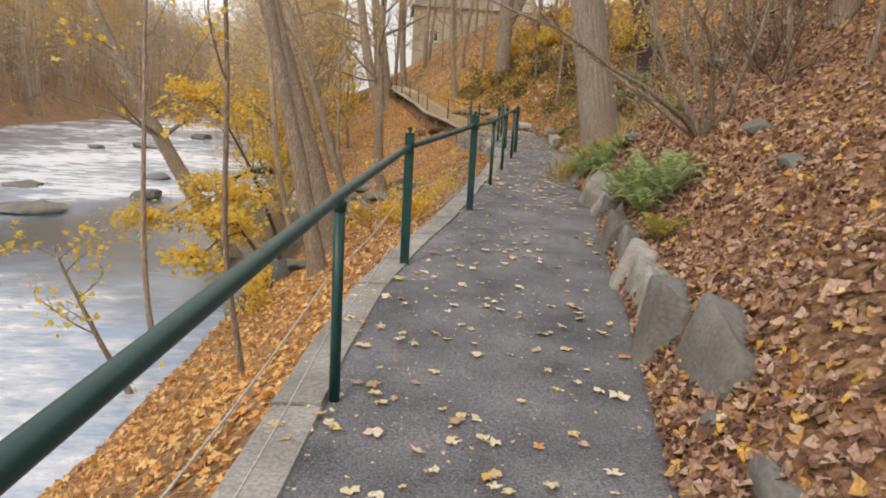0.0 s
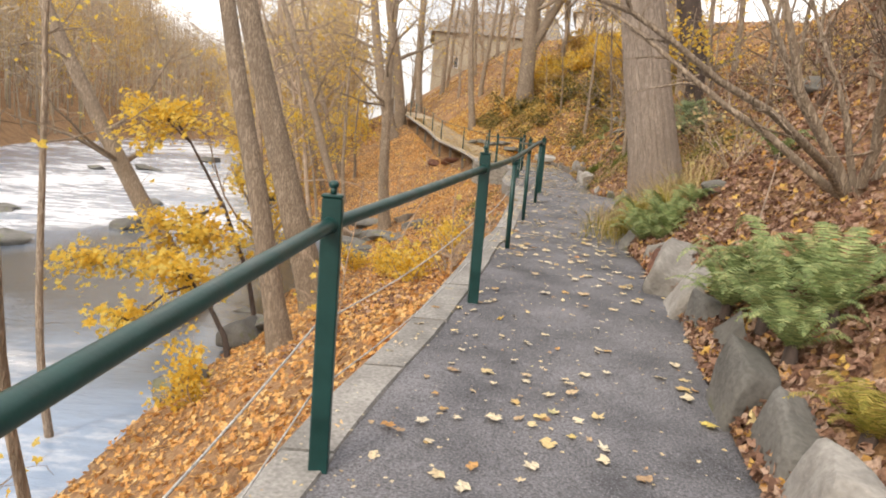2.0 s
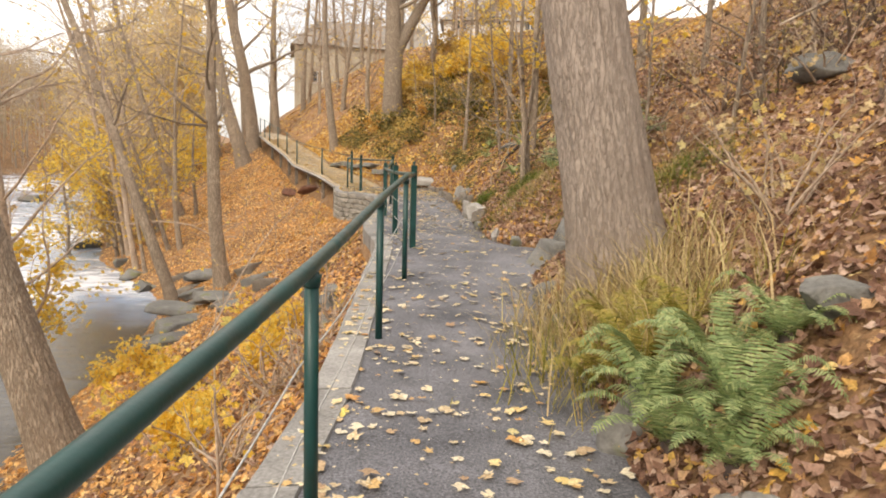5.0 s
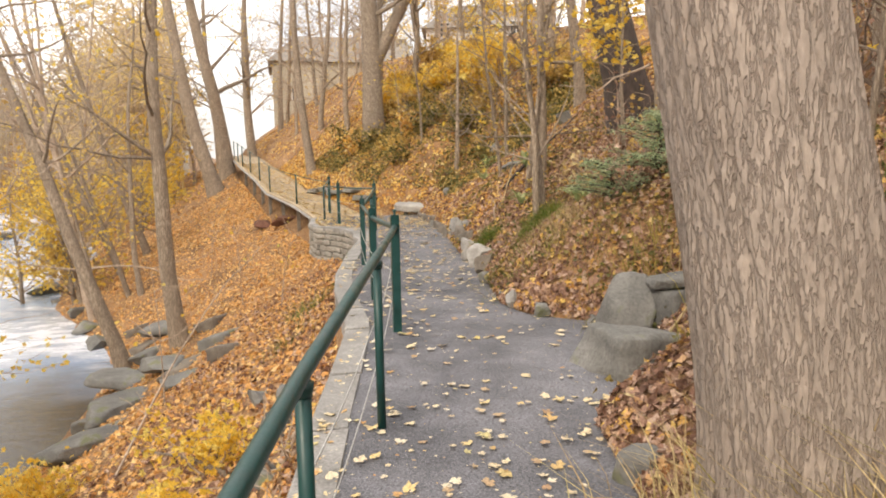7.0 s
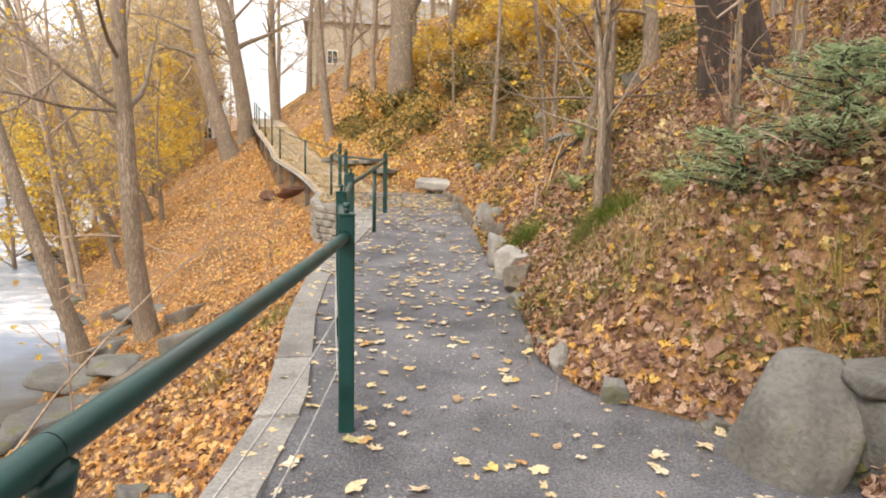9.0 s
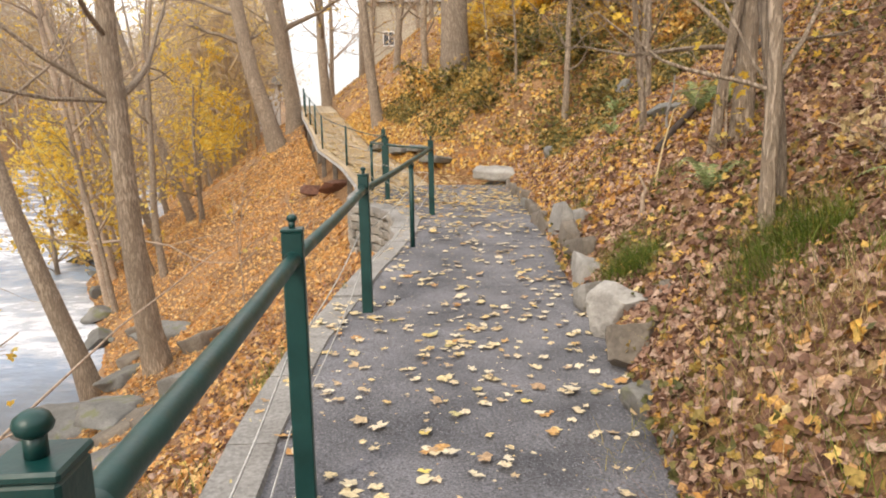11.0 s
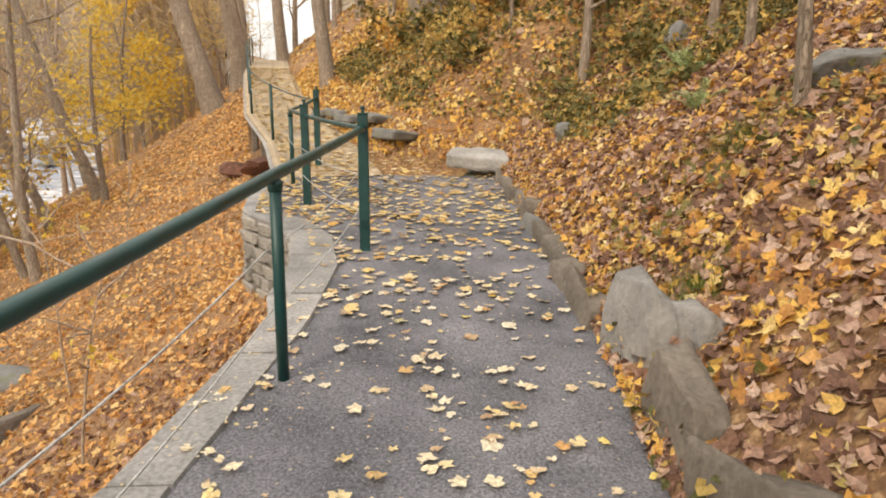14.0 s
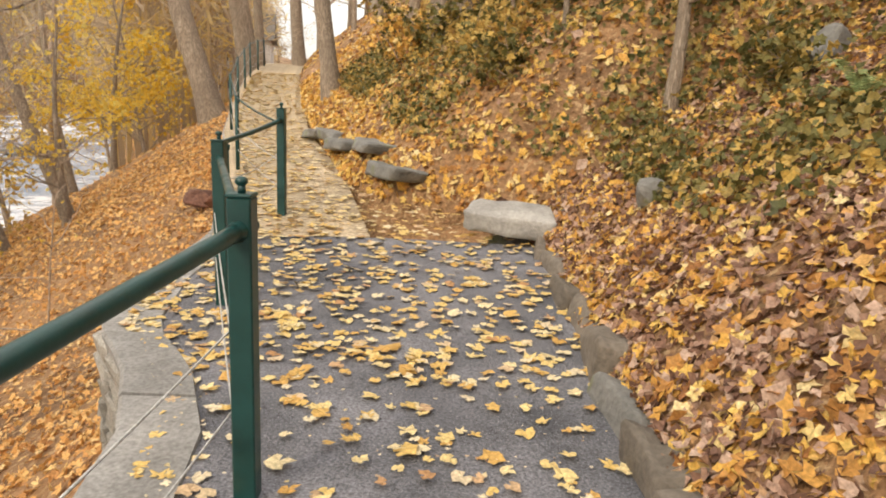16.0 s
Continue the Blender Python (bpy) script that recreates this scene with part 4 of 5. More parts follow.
for i, (x, y, h, r, lx) in enumerate(((-1.2, 66.0, 13, 0.16, 0.05), (1.2, 58.0, 11, 0.13, -0.05), (3.0, 63.0, 12, 0.15, 0.04), (5.2, 57.0, 12, 0.16, -0.06), (7.0, 64.0, 13, 0.17, 0.0), (9.2, 58.0, 12, 0.15, 0.05), (-4.5, 70.0, 14, 0.2, -0.04), (2.0, 74.0, 13, 0.16, -0.03), (11.5, 52.0, 11, 0.15, 0.0), (0.0, 52.0, 10, 0.1, 0.05))):
    tree("tree", x, y, h, r, (lx, 0.0), 240 + i, 20, 6, 0.12, 260, AMBER, 0.16, label="bare twiggy tree on the crest of the hill", flare=1.15, sides=8, far=True, reach=0.4)

# six bare trees of the wood across the river, repeated
kinds = []
for i in range(6):
    kinds.append(tree("tree", -43.0 - i * 4, 40.0 + i * 12, 9 + i % 3 * 2, 0.16, (0.05 * (i % 3 - 1), 0), 140 + i, 13, 4, 0.12, (500, 900, 300, 1500, 700, 350)[i], (AMBER, AMBER, AMBER, YELLOW, AMBER, AMBER)[i], 0.22, far=True, sides=6, bark=TWIG, reach=0.42, label="bare brown tree of the far wood", group="far wood"))
rw = random.Random(91)


def plant(x, y, s):
    z = ground_z(x, y)
    copy_thing(kinds[rw.randrange(6)], Matrix.Translation((x, y, z)) @ Matrix.Rotation(rw.uniform(0, 6.28), 4, "Z") @ Matrix.Diagonal((s, s, s * rw.uniform(0.9, 1.2), 1)))


for _ in range(84):
    y = 40 + 160 * rw.uniform(0, 1)
    plant(float(np.interp(y, *FAR_SHORE)) - rw.uniform(0, 1) * 40 - 1, y, rw.uniform(1.0, 1.6))
for _ in range(30):
    y = rw.uniform(60, 130)
    s, k = float(np.interp(y, *SHORE)), kerb_x(y)
    plant(s + (k - s) * rw.uniform(0.0, 0.85), y, rw.uniform(0.6, 1.0))
for _ in range(26):
    y = rw.uniform(10, 100)
    plant(right_x(y) + rw.uniform(9, 30), y, rw.uniform(0.6, 1.0))


def hazy_wood(label, seed, x, y, tall, twigs, mat):
    """A bare wood far off: thin stems and a haze of twigs and last leaves."""
    rng = np.random.default_rng(seed)
    n = len(x)
    z = land_z(x, y)
    h, r = rng.uniform(0.5, 1.1, n) * tall, rng.uniform(0.06, 0.16, n)
    lean = rng.normal(scale=0.5, size=(n, 2))
    a = np.arange(3) * 2.094
    low = np.stack([x[:, None] + r[:, None] * np.cos(a), y[:, None] + r[:, None] * np.sin(a), np.repeat(z[:, None] - 0.3, 3, 1)], -1)
    tip = np.stack([x + lean[:, 0], y + lean[:, 1], z + h], -1)[:, None]
    v = np.concatenate([low, tip], 1).reshape(-1, 3)
    f = (np.array([(0, 1, 3), (1, 2, 3), (2, 0, 3)])[None] + (np.arange(n) * 4)[:, None, None]).reshape(-1, 3)
    who = rng.integers(0, n, twigs)
    up = rng.uniform(0.3, 1.05, twigs)
    pts = np.stack([x[who] + lean[who, 0] * up + rng.normal(scale=1.1, size=twigs), y[who] + lean[who, 1] * up + rng.normal(scale=1.1, size=twigs), z[who] + h[who] * up], -1)
    twig = (np.array([(-0.09, -1.0, 0), (0.09, -1.0, 0.05), (0.02, 1.0, 0.2), (-0.14, 0.5, 0.1)]), LEAF_SMALL[1])
    v2, f2 = scatter(rng, twig, pts, None, rng.uniform(0.3, 0.8, twigs), free=True)
    v, f = joined([(v, f), (v2, f2)])
    tagged(new("far_wood", mesh_from("far_wood", v, f, mat)), label, "wood", kind="stuff")


wr = np.random.default_rng(404)
wy = wr.uniform(25, 270, 3800)
hazy_wood("bare brown hanging wood across the river", 405, np.interp(wy, *FAR_SHORE) - 0.5 - 100 * wr.uniform(0, 1, 3800), wy, 15, 60000, WOOD_FAR)
wy = wr.uniform(58, 150, 300)
lo, hi = np.interp(wy, *SHORE) + 0.5, 1.0 - (wy - 15) * 0.2
hazy_wood("half-bare tan and golden wood upstream along the bank", 406, lo + (hi - lo) * wr.uniform(0, 1, 300), wy, 17, 30000, WOOD_NEAR)


def house(x, y, z, w, d, eave, ridge, mat, label, turn=0.0, rows=2, cols=4):
    """A plain gabled house with windows set into its walls."""
    root = tagged(new("house"), label, "house")
    root.matrix_basis = Matrix.Translation((x, y, z)) @ Matrix.Rotation(turn, 4, "Z")
    under("wall", bm_mesh("wall", box_bm(w, d, eave + 3, 0.0, (0, 0, eave / 2 - 1.5)), mat), root)
    o, n = 0.45, ridge - eave
    v = np.array([(-w / 2 - o, -d / 2 - o, eave - 0.25), (w / 2 + o, -d / 2 - o, eave - 0.25), (w / 2 + o, d / 2 + o, eave - 0.25), (-w / 2 - o, d / 2 + o, eave - 0.25), (-w / 2 + d * 0.3, 0, ridge), (w / 2 + o, 0, ridge)])
    roof = under("roof", mesh_from("roof", v, [np.array([(0, 1, 5, 4), (2, 3, 4, 5), (0, 3, 2, 1)]), np.array([(0, 4, 3)])], ROOF), root)
    under("chimney", bm_mesh("chimney", box_bm(0.7, 0.7, 1.6, 0.02, (w * 0.15, 0.5, ridge + 0.3)), WALL_STONE), roof)
    for r in range(rows):
        for c in range(cols):
            px, pz = -w / 2 + w * (c + 0.5) / cols, 1.5 + r * 2.7
            win = under("window", bm_mesh("window", box_bm(1.15, 0.12, 1.45, 0.01, (px, -d / 2 - 0.03, pz)), WHITE_WALL), root)
            for q in (-1, 1):
                under("pane", bm_mesh("pane", box_bm(0.44, 0.06, 1.2, 0.0, (px + q * 0.26, -d / 2 - 0.07, pz)), PANE), win)
    return root


house(3.6, 92.0, 11.0, 15, 9, 5.2, 8.6, PLASTER, "tan plastered house with dark hipped roof on the hill", 0.06, 1, 3)
house(17.0, 78.0, 12.5, 10, 8, 4.6, 7.4, WHITE_WALL, "pale house behind the trees on the hill", -0.2, 2, 3)
house(-21.0, 99.0, 3.2, 12, 8, 6.0, 8.8, WHITE_WALL, "white house beyond the trees by the river", 0.2, 2, 4)
house(-34.0, 135.0, 4.0, 16, 9, 7.0, 10.0, PLASTER, "distant tan house beyond the river wood", 0.3, 2, 5)


def stick(pts, r, label, mat=None, name="fallen_branch", twigs=3, seed=1):
    """A dead branch lying on the slope or leaning out of it."""
    rng = np.random.default_rng(seed)
    base = np.array(pts[0], dtype=float)
    base[2] = ground_z(base[0], base[1])
    line = np.array([(p[0] - base[0], p[1] - base[1], ground_z(p[0], p[1]) + p[2] - base[2]) for p in pts])
    fine = np.concatenate([[line[0] + (line[1] - line[0]) * u for u in (0, 0.5)]] + [[line[i] + (line[i + 1] - line[i]) * u for u in (0, 0.5)] for i in range(1, len(line) - 1)] + [[line[-1]]])
    fine += rng.normal(scale=0.02, size=fine.shape)
    t = Tubes()
    t.add(fine, np.linspace(r, r * 0.35, len(fine)), 7)
    for _ in range(twigs):
        j = rng.integers(1, len(fine))
        d = fine[j] - fine[j - 1]
        w = wander(rng, fine[j], d / (np.linalg.norm(d) + 1e-6) + rng.normal(scale=0.6, size=3), rng.uniform(0.2, 0.6), 4, 0.2)
        t.add(w, np.linspace(r * 0.4, 0.003, 5), 4)
    ob = tagged(new(name, t.mesh(name, mat or BARK)), label, "branch")
    ob.matrix_basis = Matrix.Translation(base)


stick(((5.3, 26.0, 0.06), (5.9, 26.3, 0.1), (6.6, 26.9, 0.12), (7.6, 27.6, 0.15)), 0.045, "dark fallen branch lying on the leafy slope", BARK_DARK)
stick(((5.62, 26.55, -0.05), (5.64, 26.55, 0.3), (5.7, 26.56, 0.62)), 0.022, "pale dead stick standing in the slope", ROCK_PALE, "dead_stick", 1)
stick(((5.0, 25.3, 0.03), (5.6, 26.2, 0.3), (6.0, 26.7, 0.25)), 0.012, "thin pale branch lying on the slope", STRAW, seed=3)
stick(((6.4, 21.6, 1.2), (5.9, 21.2, 1.35), (5.3, 21.0, 1.45), (4.9, 20.8, 1.7)), 0.02, "thin bare branch reaching out over the slope", TWIG, "bare_branch", 5, 4)
stick(((4.7, 24.6, -0.05), (4.72, 24.6, 0.2), (4.7, 24.62, 0.42)), 0.03, "short broken stake in the leaf litter", TWIG, "dead_stick", 0, 5)
stick(((4.4, 17.4, 0.2), (4.8, 17.0, 0.35), (5.4, 16.6, 0.4)), 0.012, "dry straw-coloured stalk over the boulders", STRAW, "dead_stick", 3, 6)
stick(((-1.2, 20.5, 0.02), (-0.7, 22.0, 0.9), (-0.3, 24.5, 1.5), (0.2, 26.0, 1.75)), 0.018, "thin dead branch leaning over the bank", TWIG, "dead_branch", 5, 7)
stick(((0.5, 18.6, 0.03), (0.0, 19.4, 0.1), (-0.9, 20.6, 0.12)), 0.03, "fallen branch on the river bank", BARK, seed=8)
stick(((2.9, 8.9, 0.1), (3.2, 10.0, 0.06), (3.9, 11.2, 0.1)), 0.014, "thin twig on the leaf litter", TWIG, seed=9)
for i, (x, y, h) in enumerate(((0.35, 28.4, 2.0), (-0.8, 30.5, 2.6), (-1.4, 24.0, 2.4), (-2.6, 36.5, 3.0), (0.3, 13.2, 1.4), (-1.0, 11.0, 2.2))):
    tree("sapling", x, y, h, 0.014, (0.03, 0), 180 + i, 5, 2, 0.3, 14, YELLOW, 0.09, label="thin bare sapling on the river bank", flare=1.1, sides=6, sink=0.1, bark=TWIG)


# ---- things on the ground ----
def boulder(x, y, sx, sy, sz, seed, mat=None, label="", sink=0.25, turn=None, tilt=0.0, category="boulder", lift=0.0, top=None):
    """A worn, faceted stone half sunk in the bank."""
    rng = np.random.default_rng(seed)
    bm = bmesh.new()
    bmesh.ops.create_icosphere(bm, subdivisions=4, radius=1.12)
    cuts = [(Vector(rng.normal(size=3)).normalized(), rng.uniform(0.5, 0.82)) for _ in range(11)]
    off = Vector(rng.uniform(-9, 9, 3))
    for v in bm.verts:
        p = v.co.copy()
        for n, d in cuts:
            e = p.dot(n) - d
            if e > 0:
                p -= n * e
        p *= 1 + 0.10 * noise.noise(p * 1.5 + off) + 0.05 * noise.noise(p * 5 + off)
        v.co = Vector((p.x * sx, p.y * sy, p.z * sz))
    ob = tagged(new("boulder", bm_mesh("boulder", bm, mat or ROCK, True)), label or "grey lichened boulder edging the path", category, "edging stones")
    z = ground_z(x, y) + sz * (0.75 - 2 * sink) + lift if top is None else top - sz * 0.8
    ob.matrix_basis = Matrix.Translation((x, y, z)) @ Matrix.Rotation(rng.uniform(0, 6.28) if turn is None else turn, 4, "Z") @ Matrix.Rotation(tilt, 4, "Y")
    return ob


def hewn(x, y, top, sx, sy, sz, seed, turn=0.0, tip=0.0, roll=0.0, mat=None, label="", category="boulder"):
    """A split stone with flat faces and broken edges; top: the height of its highest part."""
    rng = random.Random(seed)
    bm = bmesh.new()
    bmesh.ops.create_cube(bm, size=1)
    for v in bm.verts:
        v.co += Vector((rng.uniform(-0.2, 0.08) * v.co.x * 2, rng.uniform(-0.2, 0.08) * v.co.y * 2, rng.uniform(-0.22, 0.06) * v.co.z * 2))
    bmesh.ops.bevel(bm, geom=bm.edges[:], offset=0.07, segments=1, affect="EDGES")
    bmesh.ops.triangulate(bm, faces=bm.faces[:])
    bmesh.ops.subdivide_edges(bm, edges=bm.edges[:], cuts=3, use_grid_fill=True)
    off = Vector((rng.uniform(-9, 9), rng.uniform(-9, 9), rng.uniform(-9, 9)))
    for v in bm.verts:
        p = v.co
        v.co = Vector((p.x * sx, p.y * sy, p.z * sz))
        q = v.co * 3.2 + off
        v.co += Vector((noise.noise(q), noise.noise(q + Vector((7, 3, 1))), noise.noise(q * 1.3 + Vector((2, 8, 5))))) * 0.1 * min(sx, sy, sz) + v.co.normalized() * 0.02 * noise.noise(q * 4)
    m = Matrix.Rotation(turn, 4, "Z") @ Matrix.Rotation(tip, 4, "Y") @ Matrix.Rotation(roll, 4, "X")
    high = max((m @ v.co).z for v in bm.verts)
    ob = tagged(new("boulder", bm_mesh("boulder", bm, mat or ROCK, True)), label or "split grey stone edging the path", category, "edging stones")
    ob.matrix_basis = Matrix.Translation((x, y, top - high)) @ m
    return ob


BIG_STONES = (
    (2.25, 8.1, 0.22, 0.35, 0.4, 0, 0.1), (2.62, 11.2, 0.2, 0.25, 0.25, 1, 0.0), (2.62, 12.2, 0.17, 0.25, 0.3, 0, 0.1),
    (2.85, 13.0, 0.2, 0.3, 0.3, 0, 0.1), (4.62, 18.5, 0.38, 0.36, 0.78, 0, 0.1), (4.7, 16.6, 0.35, 0.4, 0.3, 1, 0.0),
    (4.1, 23.9, 0.2, 0.26, 0.3, 1, 0.0))
# split stones: x, y, top above the path, width, length, height, turn, tip, roll, kind
HEWN = (
    (1.54, 3.5, 0.66, 0.34, 0.85, 0.95, -0.1, 0.25, 0.1, 0), (1.52, 4.25, 0.58, 0.24, 0.6, 0.95, -0.15, 0.2, -0.1, 0), (1.47, 2.8, 0.3, 0.5, 0.5, 0.5, 0.3, 0.2, 0.0, 0), (1.42, 2.2, 0.35, 0.4, 0.6, 0.6, 0.0, 0.1, 0.0, 0),
    (1.68, 4.95, 0.44, 0.28, 0.55, 0.75, -0.2, 0.3, 0.1, 1), (1.79, 5.5, 0.42, 0.26, 0.6, 0.7, -0.1, 0.25, 0.15, 1), (1.87, 6.1, 0.42, 0.28, 0.6, 0.7, -0.25, 0.3, 0.0, 1), (1.98, 6.7, 0.42, 0.3, 0.6, 0.7, -0.1, 0.2, 0.1, 0),
    (2.06, 7.35, 0.45, 0.3, 0.6, 0.75, -0.2, 0.2, 0.0, 0), (2.46, 10.15, 0.50, 0.42, 0.85, 0.6, -0.3, 0.5, 0.2, 2), (2.36, 9.4, 0.42, 0.3, 0.8, 0.7, -0.2, 0.4, 0.3, 2), (2.36, 8.75, 0.35, 0.3, 0.5, 0.6, 0.0, 0.2, 0.1, 0), (2.62, 10.75, 0.3, 0.3, 0.35, 0.4, 0.5, 0.1, 0.2, 3),
    (4.14, 17.42, 0.36, 1.1, 0.8, 0.5, 0.3, 0.14, -0.1, 0), (5.02, 18.25, 0.66, 0.6, 0.4, 0.13, -0.2, -0.15, 0.0, 0), (5, 18.2, 0.5, 0.5, 0.45, 0.7, 0.2, 0.05, 0.0, 0), (5.3, 17.75, 0.6, 0.5, 0.5, 0.6, 0.4, 0.1, 0.1, 3), (4.2, 16.35, 0.12, 0.3, 0.35, 0.3, 0.2, 0.1, 0.1, 0),
    (4.16, 24.45, 0.34, 0.24, 0.6, 0.6, 0.0, 0.12, 0.1, 1), (4.18, 25.05, 0.42, 0.18, 0.62, 0.7, 0.05, 0.12, -0.1, 4), (4.22, 25.7, 0.42, 0.18, 0.7, 0.8, -0.05, 0.12, 0.1, 4), (4.28, 26.45, 0.52, 0.2, 0.8, 0.9, 0.08, 0.12, -0.12, 2), (4.42, 26.15, 0.5, 0.14, 0.45, 0.7, 0.1, 0.15, 0.1, 2))


def stones():
    kinds = ((ROCK, "grey lichened boulder edging the path"), (ROCK_PALE, "pale tan weathered boulder edging the path"), (ROCK_PALE, "large pale angular boulder edging the path"))
    for i, (x, y, a, b, c, kind, tilt) in enumerate(BIG_STONES):
        boulder(x, y, a * 0.85, b * 0.9, c, 100 + i, kinds[kind][0], kinds[kind][1], turn=0.2 * math.sin(i * 3), tilt=tilt, top=max(float(floor_z(y)) + c * 0.95, ground_z(x, y) + c * 0.42))
    boulder(4.12, 23.25, 0.33, 0.3, 0.33, 131, ROCK_PALE, "large pale grey rounded boulder edging the path", top=1.52)
    boulder(4.5, 23.05, 0.2, 0.2, 0.26, 118, BEAM_STONE, "brownish rounded boulder beside the path", top=1.46)
    boulder(4.04, 22.6, 0.25, 0.26, 0.28, 119, BEAM_STONE, "brownish rounded boulder edging the path", top=1.4)
    looks = ((ROCK, "split grey lichened stone edging the path"), (ROCK_PALE, "weathered tan stone edging the path"), (ROCK_PALE, "pale leaning plate of stone edging the path"), (RUST, "reddish-brown stone edging the path"), (BEAM_STONE, "upright brownish stone slab edging the path"))
    for i, (x, y, top, a, b, c, turn, tip, roll, kind) in enumerate(HEWN):
        hewn(x, y, float(floor_z(y)) + top, a, b, c, 40 + i, turn, tip, roll, *looks[kind])
    rng = random.Random(17)
    y = 27.05
    while y < 32.9:
        n = rng.uniform(0.45, 0.8)
        hewn(right_x(y) + rng.uniform(-0.02, 0.06), y + n / 2, float(floor_z(y)) + rng.uniform(0.16, 0.29), 0.2, n * 1.08, 0.6, int(y * 100), rng.uniform(-0.08, 0.08), rng.uniform(0.05, 0.2), rng.uniform(-0.06, 0.06), ROCK if rng.random() < 0.3 else BEAM_STONE, "upright grey-brown stone slab edging the path")
        y += n
    y = 1.0
    while y < 27:
        if not 22 < y < 23.7 and all(abs(y - q[1]) > 0.45 for q in BIG_STONES + HEWN):
            s = rng.uniform(0.1, 0.19)
            boulder(right_x(y) + s * 0.6, y, s, s * rng.uniform(1.0, 1.6), s * rng.uniform(0.8, 1.4), 200 + int(y * 10), ROCK if rng.random() < 0.8 else ROCK_PALE, "small grey stone edging the path", top=float(floor_z(y)) + rng.uniform(0.08, 0.2))
        y += rng.uniform(0.35, 0.6)
    hewn(4.14, 33.55, 1.97, 1.0, 0.5, 0.3, 307, -0.15, 0.06, 0.12, ROCK_PALE, "large pale broken block of stone beside the path")
    boulder(4.3, 33.75, 0.45, 0.4, 0.25, 302, ROCK, "dark stone under a pale block", top=1.62)
    boulder(4.85, 33.5, 0.24, 0.3, 0.3, 301, ROCK, "dark grey stone beside the path", top=1.85)
    for i, (x, y, a, b) in enumerate(((-0.9, 28.6, 0.9, 0.5), (-1.8, 27.6, 0.8, 0.45), (-2.6, 29.2, 0.9, 0.5), (-1.6, 30.6, 0.7, 0.4), (-3.3, 31.0, 0.8, 0.5), (-0.6, 26.2, 0.6, 0.35), (-3.4, 27.0, 0.7, 0.5), (-3.9, 33.2, 0.8, 0.5), (-2.4, 25.0, 0.7, 0.4), (-4.6, 35.2, 0.8, 0.5))):
        hewn(x, y, ground_z(x, y) + 0.2, a * 1.1, b * 2.6, 0.4, 350 + i, -0.5 + 0.3 * math.sin(i * 2.1), -0.32, 0.06 * math.sin(i), BEAM_STONE if i % 2 else ROCK, "flat grey ledge of rock in the leafy bank", "rock")
    boulder(-0.1, 38.0, 0.5, 0.4, 0.3, 390, RUST, "rusty reddish-brown rock under the boardwalk", sink=0.2)
    boulder(-0.85, 38.8, 0.4, 0.35, 0.25, 391, RUST, "rusty reddish-brown rock under the boardwalk", sink=0.2)
    for i in range(5):
        y = 35.1 + i * 0.98
        x = 2.86 - 0.42 * i + 0.06 * math.sin(i * 2.3)
        hewn(x, y, max(float(floor_z(y)) + 0.16, ground_z(x, y) + 0.1), 0.66, 1.06, 0.22, 310 + i, 0.42 + 0.12 * math.sin(i * 5), 0.08, 0.05 * math.sin(i * 3), ROCK, "flat dark grey slab beside the boardwalk", "rock")
    for x, y, a, c in ((6.5, 15.9, 0.6, 0.16), (5.97, 27.6, 0.3, 0.16), (3.75, 7.9, 0.2, 0.15), (3.3, 6.2, 0.18, 0.12), (3.4, 11.7, 0.2, 0.14), (5.2, 32.2, 0.2, 0.16), (6.9, 33.0, 0.3, 0.25), (7.6, 28.5, 0.4, 0.3), (0.9, 17.6, 0.2, 0.15), (0.95, 18.6, 0.25, 0.2), (0.6, 20.2, 0.2, 0.16), (1.0, 19.6, 0.16, 0.14), (-2.6, 24.0, 0.9, 0.3), (-3.0, 26.5, 1.1, 0.3), (-2.2, 28.0, 0.8, 0.25), (-3.4, 29.0, 0.9, 0.35), (-1.6, 26.0, 0.6, 0.2), (-3.6, 33.5, 0.9, 0.3)):
        boulder(x, y, a, a * 0.7, c, int(abs(x) * 70 + y), ROCK, "mossy grey rock half buried in leaves", sink=0.22)
    for i in range(26):
        y = rng.uniform(6, 45)
        x = float(np.interp(y, *SHORE)) + rng.uniform(-2.2, 0.6)
        s = rng.uniform(0.2, 0.6)
        boulder(x, y, s, s * 1.3, s * 0.7, 400 + i, ROCK, "grey river stone at the water's edge")
    for i in range(16):
        x, y = rng.uniform(-30, -9), rng.uniform(20, 75)
        s = rng.uniform(0.4, 1.1)
        b = boulder(x, y, s * 1.5, s, s * 0.5, 500 + i, ROCK, "dark rock standing in the rapids")
        b.location.z = float(water_z(y)) + 0.05


def frond(length, width, rise, rng):
    """An arching fern frond along +x: a rib with paired leaflets."""
    n = 34
    t = np.linspace(0, 1, n)
    rib = np.stack([length * (t - 0.18 * t ** 2), np.zeros(n), rise * np.sin(2.3 * t) * length], -1)
    v, f = [], []
    for i in range(1, n):
        w = width * math.sin(math.pi * (0.10 + 0.88 * t[i])) ** 0.8
        d = rib[i] - rib[i - 1]
        for s in (-1, 1):
            k = len(v)
            tip = rib[i] + d * 0.8 + np.array([0, s * w, -0.22 * w + rng.uniform(-0.01, 0.01)])
            v += [rib[i] - d * 0.36, rib[i] + d * 0.36, (rib[i] + tip) / 2 + d * 0.45, tip]
            f += [(k, k + 1, k + 2), (k, k + 2, k + 3)]
    return np.array(v), np.array(f)


